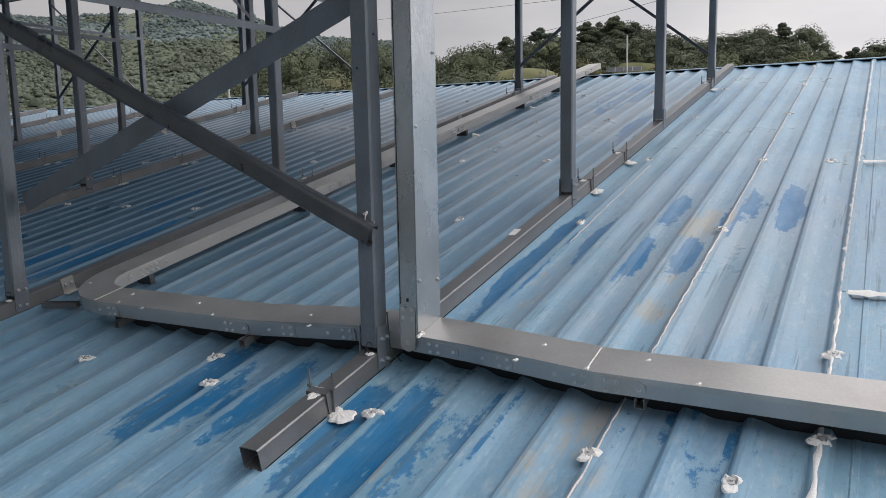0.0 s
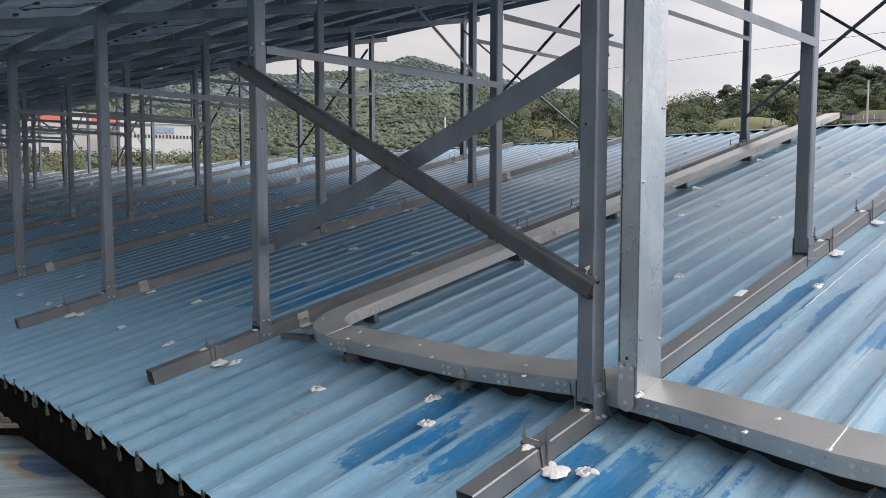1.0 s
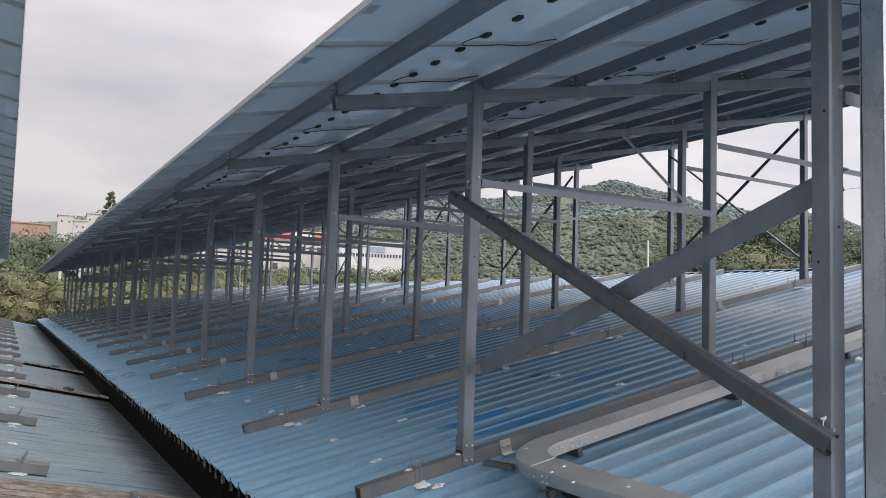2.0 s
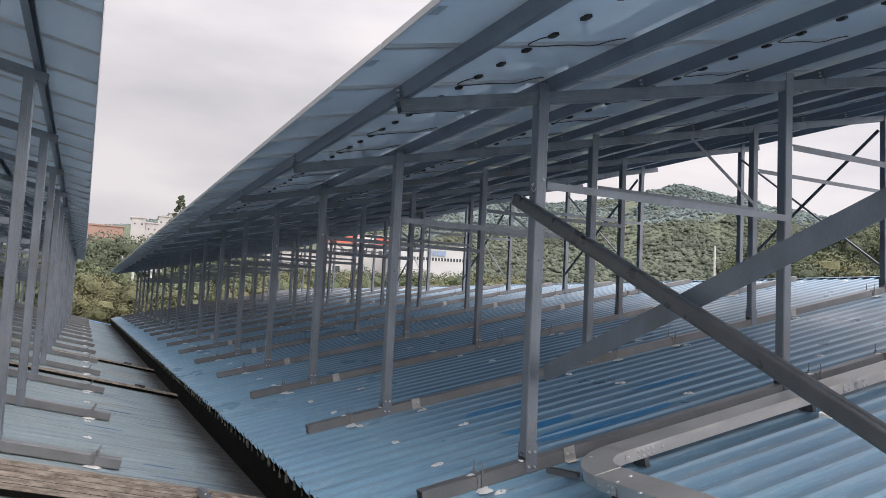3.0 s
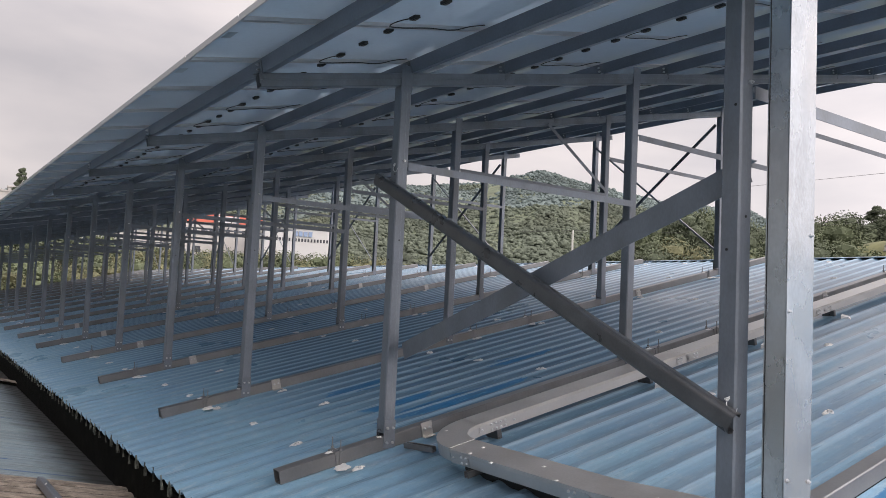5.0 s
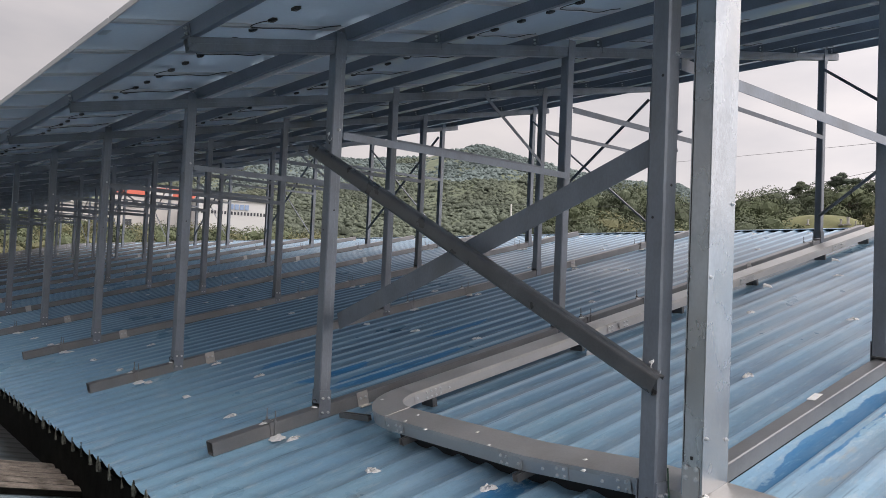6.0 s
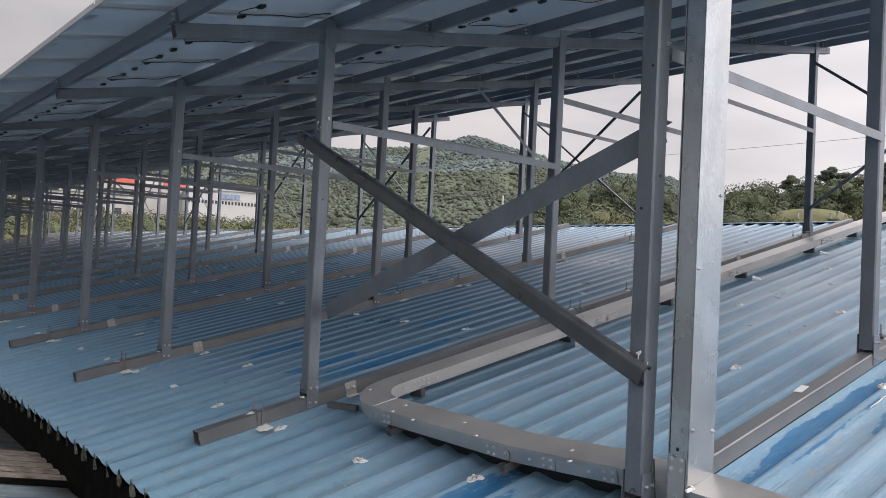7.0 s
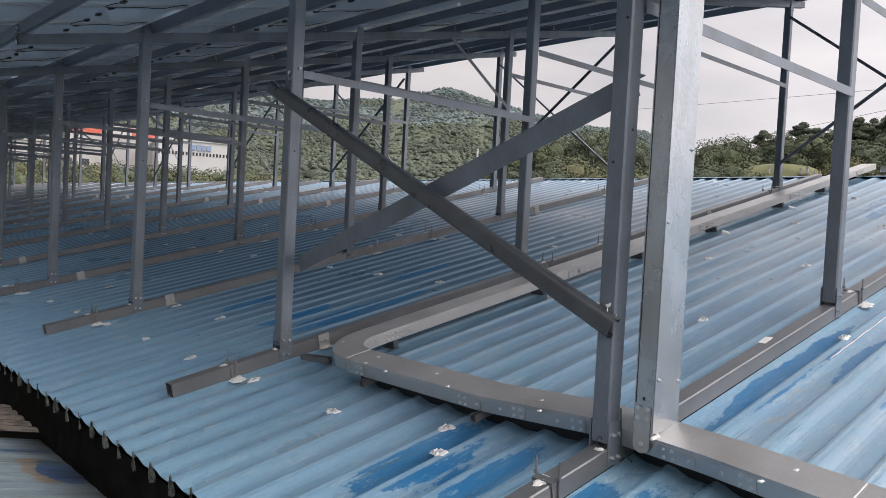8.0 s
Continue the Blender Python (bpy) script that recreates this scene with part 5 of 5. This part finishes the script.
def plant(kind_i, az, r, top_el=None, h=None, lift=0.0):
    x, y = r * math.cos(radians(az)), r * math.sin(radians(az))
    g = ground_height(x, y) - 0.3 + lift
    if top_el is not None:
        h = max(r * math.tan(radians(top_el)) - g, 3.0)
    sc = h / 10
    wide = sc * 0.85 if kind_i == 5 else min(sc, 1.25) * random.uniform(0.9, 1.15)
    m_ = T(x, y, g) @ rz(random.uniform(0, 6.28)) @ Matrix.Diagonal((wide, wide, sc, 1))
    p_ = protos[kind_i]
    if kind_i not in used:
        used.add(kind_i)
        p_.matrix_world = m_
        return p_
    ob = copy_thing(p_, m_)
    ob.matrix_world = m_
    return ob


random.seed(11)
TOPS = ((-9, 6.0), (-4, 5.8), (0, 6.4), (1.2, 5.6), (3.3, 5.4), (3.9, 6.5), (4.5, 7.3), (6.3, 7.8), (9.1, 7.3), (11.5, 7.1), (13.9, 7.5), (15.2, 8.0), (17.1, 8.6), (18.5, 8.4), (20.4, 7.7), (21.3, 7.8), (22.1, 8.2), (23, 8.05), (24.2, 7.3), (25.0, 7.7),
        (25.5, 7.3), (26.3, 7.6), (27.9, 7.2), (28.6, 6.9), (29.3, 6.5), (32, 6.8), (36, 7.5), (37, 7.7), (38, 7.2), (41, 6.6), (44, 5.6))
az = -9.0
while az < 44:
    el_ = lerp_table(TOPS, az)
    pine = 15 < az < 25.3 or az < 3
    kind_i = random.choice((2, 3, 2, 1) if pine else (1, 1, 1, 3) if az < 15 else (0, 1, 1, 0))
    plant(kind_i, az, random.uniform(104, 118), el_ + random.uniform(-0.25, 0.08))
    plant(random.choice((0, 1, 1)), az + random.uniform(-0.6, 0.6), random.uniform(98, 106), el_ - random.uniform(0.7, 1.6))
    if not (20.3 < az < 26.6 or 14.2 < az < 18.6):
        plant(random.choice((0, 1, 1, 4)), az + random.uniform(-0.6, 0.6), random.uniform(76, 86), el_ - random.uniform(1.6, 2.5))
    az += random.uniform(1.1, 1.6)
for az, r, el_, kind_i in ((14.4, 108, 7.9, 1), (15.5, 110, 8.2, 2), (16.1, 112, 8.4, 1), (16.9, 109, 8.7, 3), (17.6, 112, 8.4, 1), (18.9, 110, 8.4, 3), (33.5, 92, 7.1, 1), (35.2, 95, 7.5, 0), (36.6, 92, 7.8, 1), (38.4, 95, 7.3, 1), (40.2, 92, 6.9, 0), (42, 95, 6.3, 1)):
    plant(kind_i, az, r, el_)
for az, r, el_, kind_i in ((90.3, 84, 4.3, 1), (88.7, 90, 4.7, 1), (87.3, 88, 4.4, 1), (85.9, 92, 4.7, 0), (84.3, 92, 4.3, 1), (89.5, 84, 3.4, 1), (86.6, 84, 3.3, 0), (91.5, 70, 3.2, 0), (89.4, 66, 2.0, 4), (87.6, 64, 1.4, 4), (86.1, 66, 1.6, 0), (84.6, 66, 1.0, 4),
                           (83, 68, 1.9, 0), (81.5, 70, 1.6, 4), (80, 72, 1.9, 0), (78.4, 70, 1.7, 4), (76.8, 74, 2.1, 0), (75, 78, 2.2, 4), (73.4, 80, 2.6, 0), (84.0, 235, 7.44, 5), (81.5, 100, 4.0, 1), (79, 105, 3.9, 0), (93, 72, 4, 0), (95, 70, 4.2, 1), (90.8, 62, 0.6, 4), (88.2, 61, 0.2, 4)):
    plant(kind_i, az, r, el_)
for i in range(26):
    plant(random.choice((0, 4, 4, 1)), 59.5 + i * 0.72, random.uniform(92, 100), 3.0 + random.uniform(-0.25, 0.35))


# wooded hillside: thousands of uneven tree crowns; far haze painted bluish into the high slopes, olive broadleaved wood
# lower down
def crown_base(level):
    bm = bmesh.new()
    bmesh.ops.create_icosphere(bm, subdivisions=level, radius=1.0)
    got = np.array([v_.co[:] for v_ in bm.verts]), np.array([[v_.index for v_ in f_.verts] for f_ in bm.faces if f_.calc_center_median().z > -0.35])
    bm.free()
    return got


def hill_wood(label, base_colour, second, high, seed, n_big, n_small):
    rg = np.random.default_rng(seed)
    vs, fs, off = [], [], 0
    for level, total, lo, hi in ((2, n_big, 0.8, 1.5), (1, n_small, 0.45, 1.0)):
        base, tri = crown_base(level)
        count = 0
        while count < total:
            az_ = rg.uniform(2, 100) if rg.random() < 0.3 else rg.uniform(18, 74)
            far = lerp_table(FAR_R, az_)
            u = 0.24 + 0.79 * rg.random() ** 0.75
            r = far * u
            x, y = r * math.cos(radians(az_)), r * math.sin(radians(az_))
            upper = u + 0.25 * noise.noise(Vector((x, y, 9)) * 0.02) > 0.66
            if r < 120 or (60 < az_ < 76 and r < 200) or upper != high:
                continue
            size = (lo + (hi - lo) * rg.random() ** 1.5) * (1.0 if far > 300 else 0.6)
            pts_ = base * (1 + rg.uniform(-0.38, 0.38, (len(base), 1)))
            pts_ = pts_ * np.array([size, size * rg.uniform(0.8, 1.2), size * rg.uniform(0.5, 0.85)])
            vs.append(pts_ + np.array([x, y, ground_height(x, y) + 0.4 + size * rg.uniform(-0.4, 0.4)]))
            fs.append(tri + off)
            off += len(base)
            count += 1
    # the closed canopy between the single crowns
    n_az, n_r = 620, 130
    grid, tall = [], []
    for i in range(n_az + 1):
        az_ = 2 + 98 * i / n_az
        far = lerp_table(FAR_R, az_)
        near_u = max(0.24, 120 / far)
        for j in range(n_r + 1):
            u = near_u + (1.05 - near_u) * j / n_r
            x, y = far * u * math.cos(radians(az_)), far * u * math.sin(radians(az_))
            p_ = Vector((x, y, 0))
            rough_ = 0.5 * noise.noise(p_ * 0.16) + 0.5 * noise.noise(p_ * 0.45) + 0.3 * noise.noise(p_ * 1.1)
            grid.append((x, y, ground_height(x, y) + (0.1 + rough_) * (1.0 if far > 300 else 0.6)))
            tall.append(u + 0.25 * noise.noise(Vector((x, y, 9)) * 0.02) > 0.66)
    quads = []
    for i in range(n_az):
        for j in range(n_r):
            a = i * (n_r + 1) + j
            x, y, _ = grid[a]
            if tall[a] == high and not (60 < math.degrees(math.atan2(y, x)) < 76 and math.hypot(x, y) < 200):
                quads.append((a, a + 1, a + n_r + 2, a + n_r + 1))
    used_v = sorted({k_ for q_ in quads for k_ in q_})
    index_ = {k_: off + n_ for n_, k_ in enumerate(used_v)}
    vs.append(np.array([grid[k_] for k_ in used_v]))
    tris = [(index_[a], index_[b], index_[c]) for q_ in quads for a, b, c in ((q_[0], q_[1], q_[2]), (q_[0], q_[2], q_[3]))]
    fs.append(np.array(tris))
    me = bpy.data.meshes.new("hill_wood")
    me.from_pydata(np.concatenate(vs).tolist(), [], np.concatenate(fs).tolist())
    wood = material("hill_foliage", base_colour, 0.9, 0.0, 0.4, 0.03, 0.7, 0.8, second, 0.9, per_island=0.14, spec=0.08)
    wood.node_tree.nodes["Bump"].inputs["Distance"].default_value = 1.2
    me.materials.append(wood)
    me.shade_smooth()
    return tagged(new("hill_wood", me), label, "woodland", kind="stuff")


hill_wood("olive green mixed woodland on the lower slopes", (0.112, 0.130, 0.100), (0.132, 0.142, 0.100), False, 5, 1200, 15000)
# the far haze is in this bluer foliage colour
hill_wood("wood on the high slopes with bluish haze in its colour", (0.122, 0.152, 0.147), (0.132, 0.155, 0.134), True, 6, 1200, 15000)

# ---- far buildings ----
PALE = material("pale_plaster", (0.42, 0.405, 0.39), 0.8, 0.0, 0.06, 0.3, 4.0, 0.1)
GREYW = material("factory_cladding", (0.50, 0.50, 0.50), 0.6, 0.0, 0.06, 0.3, 3.0, 0.1)
REDROOF = material("orange_red_fascia", (0.50, 0.115, 0.075), 0.5, 0.0, 0.1, 0.5, bump=0)
BLUESIGN = material("blue_grey_lettering", (0.22, 0.30, 0.45), 0.5, bump=0)
PANE = material("dark_window", (0.03, 0.035, 0.045), 0.15, bump=0)
CLAY = material("clay_wall", (0.31, 0.20, 0.16), 0.8, 0.0, 0.1, 0.3, bump=0.1)


def building(name, az_, r, turn, w, d_, z0, z1, mat, label, storeys=(), cols=0, win=(1.2, 1.2), roof_mat=None, band=0.0):
    m_ = T(r * math.cos(radians(az_)), r * math.sin(radians(az_)), 0) @ rz(radians(az_ + 90 + turn))
    b_ = tagged(empty(name, m_), label, "building")
    part("wall", Shape().box(-w / 2, w / 2, -d_, 0, z0, z1).mesh("wall", mat), b_)
    part("roof", Shape().box(-w / 2 - 0.3, w / 2 + 0.3, -d_ - 0.3, 0.3, z1, z1 + 0.4).mesh("roof", roof_mat or mat), b_)
    if band:
        part("fascia", Shape().box(-w / 2 - 0.1, w / 2 + 0.1, 0.02, 0.3, z1 - band, z1 - 0.02).mesh("fascia", REDROOF), b_, label="orange red fascia band")
    pane_me = Shape().box(-win[0] / 2, win[0] / 2, 0.0, 0.06, -win[1] / 2, win[1] / 2).mesh("window", PANE)
    for z_ in storeys:
        for c_ in range(cols):
            part("window", pane_me, b_, T(-w / 2 + w * (c_ + 0.5) / cols, 0.0, z_))
    return b_


fac = building("factory", 65.7, 150, 6, 13.4, 30, -6, 12.7, GREYW, "long grey factory hall with a row of small windows", (10.4,), 22, (0.34, 0.62))
for i in range(4):
    part("sign_letter", Shape().box(-0.36, 0.36, 0.08, 0.2, -0.5, 0.5).mesh("sign_letter", BLUESIGN), fac, T(0.4 - i * 0.95, 0, 11.6))
red = building("factory", 71.0, 165, 4, 16.5, 20, -6, 15.6, PALE, "pale factory hall with an orange red fascia", (12.2,), 10, (0.8, 0.9), band=1.7)
part("sign_board", Shape().box(-3.0, 2.0, 0.32, 0.5, 14.0, 15.4).mesh("sign_board", GREYW), red)
building("factory", 76.5, 150, 0, 22, 16, -6, 10.5, PALE, "pale low workshop behind the yard trees", (7.5,), 8, (1.4, 1.2))
for az_, w_, top_, lab_ in ((86.9, 4.2, 24.7, "narrow pale concrete block on the hillside"), (86.0, 3.6, 23.3, "low pale concrete wing between blocks"),
                            (85.2, 3.6, 25.8, "pale concrete block with small windows"), (84.5, 3.6, 27.1, "taller pale concrete block under a conifer")):
    building("apartment_building", az_, 255, 0, w_, 8, -6, top_, PALE, lab_, (top_ - 1.8,), 2, (0.45, 0.5))
building("house", 89.0, 235, 0, 9.5, 9, -6, 19.7, CLAY, "low clay red house with a flat roof", (16,), 4, roof_mat=CLAY)
building("house", 80.5, 120, 0, 10, 8, -7, 2.0, PALE, "low pale shed among trees", (0.5,), 3)

# grave mound with its stones on the grassy knoll
knoll = Shape()
n_ = 24
verts, faces = [(0, 0, 1.5)], []
for j, (rr, zz) in enumerate(((1.4, 1.42), (2.4, 1.2), (3.3, 0.75), (4.1, 0.1), (5.0, -1.2), (6.0, -4.0))):
    verts += [(rr * math.cos(6.2832 * i / n_), rr * math.sin(6.2832 * i / n_), zz) for i in range(n_)]
faces += [(0, 1 + i, 1 + (i + 1) % n_) for i in range(n_)]
for j in range(5):
    faces += [(1 + j * n_ + i, 1 + (j + 1) * n_ + i, 1 + (j + 1) * n_ + (i + 1) % n_, 1 + j * n_ + (i + 1) % n_) for i in range(n_)]
knoll.add(verts, faces)
LAWN = material("mown_grass", (0.125, 0.128, 0.058), 0.9, 0.0, 0.4, 0.5, 6.0, 0.5)
STONE = material("grey_granite", (0.33, 0.32, 0.30), 0.7, 0.0, 0.15, 3.0, 30.0, 0.2)
for az_, rr, zz in ((23.6, 92, 7.12), (15.8, 104, 8.45)):
    x, y = rr * math.cos(radians(az_)), rr * math.sin(radians(az_))
    tagged(new("grave_mound", knoll.mesh("grave_mound", LAWN, True)), "round grassy grave mound on the knoll", "mound", "grave mounds").matrix_world = T(x, y, zz) @ rz(radians(az_)) @ Matrix.Diagonal((1, 1.2, 0.9, 1))
for az_, tall in ((21.5, 0.45), (21.95, 0.9), (22.37, 0.68), (24.37, 0.62)):
    x, y = 88 * math.cos(radians(az_)), 88 * math.sin(radians(az_))
    st = tagged(empty("gravestone", T(x, y, 7.05) @ Matrix.Scale(tall, 4)), "small grey granite grave stone on a plinth", "stone", "grave stones")
    part("plinth", Shape().box(-0.28, 0.28, -0.28, 0.28, 0, 0.2).mesh("plinth", STONE), st)
    part("slab", Shape().box(-0.16, 0.16, -0.1, 0.1, 0.2, 0.85).box(-0.22, 0.22, -0.16, 0.16, 0.85, 0.97).mesh("slab", STONE), st)


# a low row of panels on the slope behind the ridge
DARKCELL = material("dark_solar_glass", (0.05, 0.055, 0.065), 0.5, 0.0, 0.1, 0.5, bump=0, spec=0.1)
yard = tagged(empty("ground_solar_array", T(95 * math.cos(radians(16.4)), 95 * math.sin(radians(16.4)), 7.62) @ rz(radians(16.4 - 90))), "low far row of dark solar panels on steel legs", "solar panels")
cell_me = Shape().box(-0.48, 0.48, -0.9, 0.9, 0, 0.04).mesh("panel", DARKCELL)
cell_rim = Shape().box(-0.5, -0.47, -0.92, 0.92, -0.01, 0.05).box(0.47, 0.5, -0.92, 0.92, -0.01, 0.05).box(-0.47, 0.47, -0.92, -0.89, -0.01, 0.05).box(-0.47, 0.47, 0.89, 0.92, -0.01, 0.05).mesh("frame", STEEL)
yard_leg = Shape().box(-0.04, 0.04, -0.04, 0.04, -9.0, 0.3).mesh("leg", STEEL)
for i in range(4):
    q_ = T(-1.53 + i * 1.02, 0, 0.62) @ Matrix.Rotation(radians(21), 4, "X")
    pane_ = part("panel", cell_me, yard, q_)
    part("frame", cell_rim, pane_)
for o_ in (-1.5, -0.5, 0.5, 1.5):
    part("leg", yard_leg, yard, T(o_, 0, 0.3))


# ---- poles and wires ----
CONC = material("pole_concrete", (0.48, 0.47, 0.45), 0.8, 0.0, 0.1, 1.0, 20.0, 0.1)


def pole(az_, r, top_el, arms, thick=1.0):
    x, y = r * math.cos(radians(az_)), r * math.sin(radians(az_))
    g, top = ground_height(x, y) - 0.3, r * math.tan(radians(top_el))
    p_ = tagged(empty("utility_pole", T(x, y, g)), "tapered concrete utility pole with steel crossarms" if arms else "plain slender tapered concrete utility pole", "utility pole", "utility poles")
    s_ = Shape()
    n_ = 10
    v = [(q_ * math.cos(6.2832 * i / n_), q_ * math.sin(6.2832 * i / n_), z_) for q_, z_ in ((0.19 * thick, 0), (0.10 * thick, top - g)) for i in range(n_)]
    s_.add(v, [(i, (i + 1) % n_, n_ + (i + 1) % n_, n_ + i) for i in range(n_)] + [tuple(range(n_, 2 * n_))])
    part("shaft", s_.mesh("shaft", CONC), p_)
    for i in range(arms):
        z_ = top - g - 0.4 - i * 0.9
        a_ = part("crossarm", Shape().box(-1.0, 1.0, 0.1, 0.18, -0.05, 0.05, rz(radians(az_ + 70))).mesh("crossarm", STEEL), p_, T(0, 0, z_))
        for o in (-0.9, -0.45, 0.45, 0.9):
            q_ = rz(radians(az_ + 70)) @ Vector((o, 0.14, 0.05))
            part("insulator", Shape().rod(q_, q_ + Vector((0, 0, 0.2)), 0.05, 6).mesh("insulator", PALE), a_)
    return p_, Vector((x, y, top))


_, top_a = pole(45.1, 74, 5.7, 0, 0.9)
pole(16.2, 90, 7.32, 0, 0.8)
_, top_c = pole(87.1, 68, 3.0, 1)
pole(85.9, 72, 2.2, 2)


def wire(a, b, sag, label="thin black overhead wire"):
    a, b = Vector(a), Vector(b)
    s_ = Shape()
    for i in range(17):
        u = i / 16
        c_ = a.lerp(b, u) - Vector((0, 0, sag * 4 * u * (1 - u)))
        side = Vector((-(b - a).y, (b - a).x, 0)).normalized() * 0.012
        s_.v += [tuple(c_ + side), tuple(c_ + Vector((0, 0, 0.012))), tuple(c_ - side), tuple(c_ - Vector((0, 0, 0.012)))]
        if i:
            k_ = i * 4
            s_.f += [(k_ - 4 + j, k_ - 4 + (j + 1) % 4, k_ + (j + 1) % 4, k_ + j) for j in range(4)]
    return tagged(new("overhead_wire", s_.mesh("overhead_wire", BLACK)), label, "wire", "overhead wires")


def at(az_, el_, r):
    return (r * math.cos(radians(az_)), r * math.sin(radians(az_)), r * math.tan(radians(el_)))


wire(at(36, 8.75, 70), at(4, 10.7, 45), 0.08)
wire(at(36, 4.6, 70), at(4, 11.45, 45), 0.08)
wire(top_a, at(68, 6.4, 95), 1.2)
wire(top_a, at(20, 7.3, 90), 1.0)
wire(top_c, at(97, 0.5, 60), 0.4)
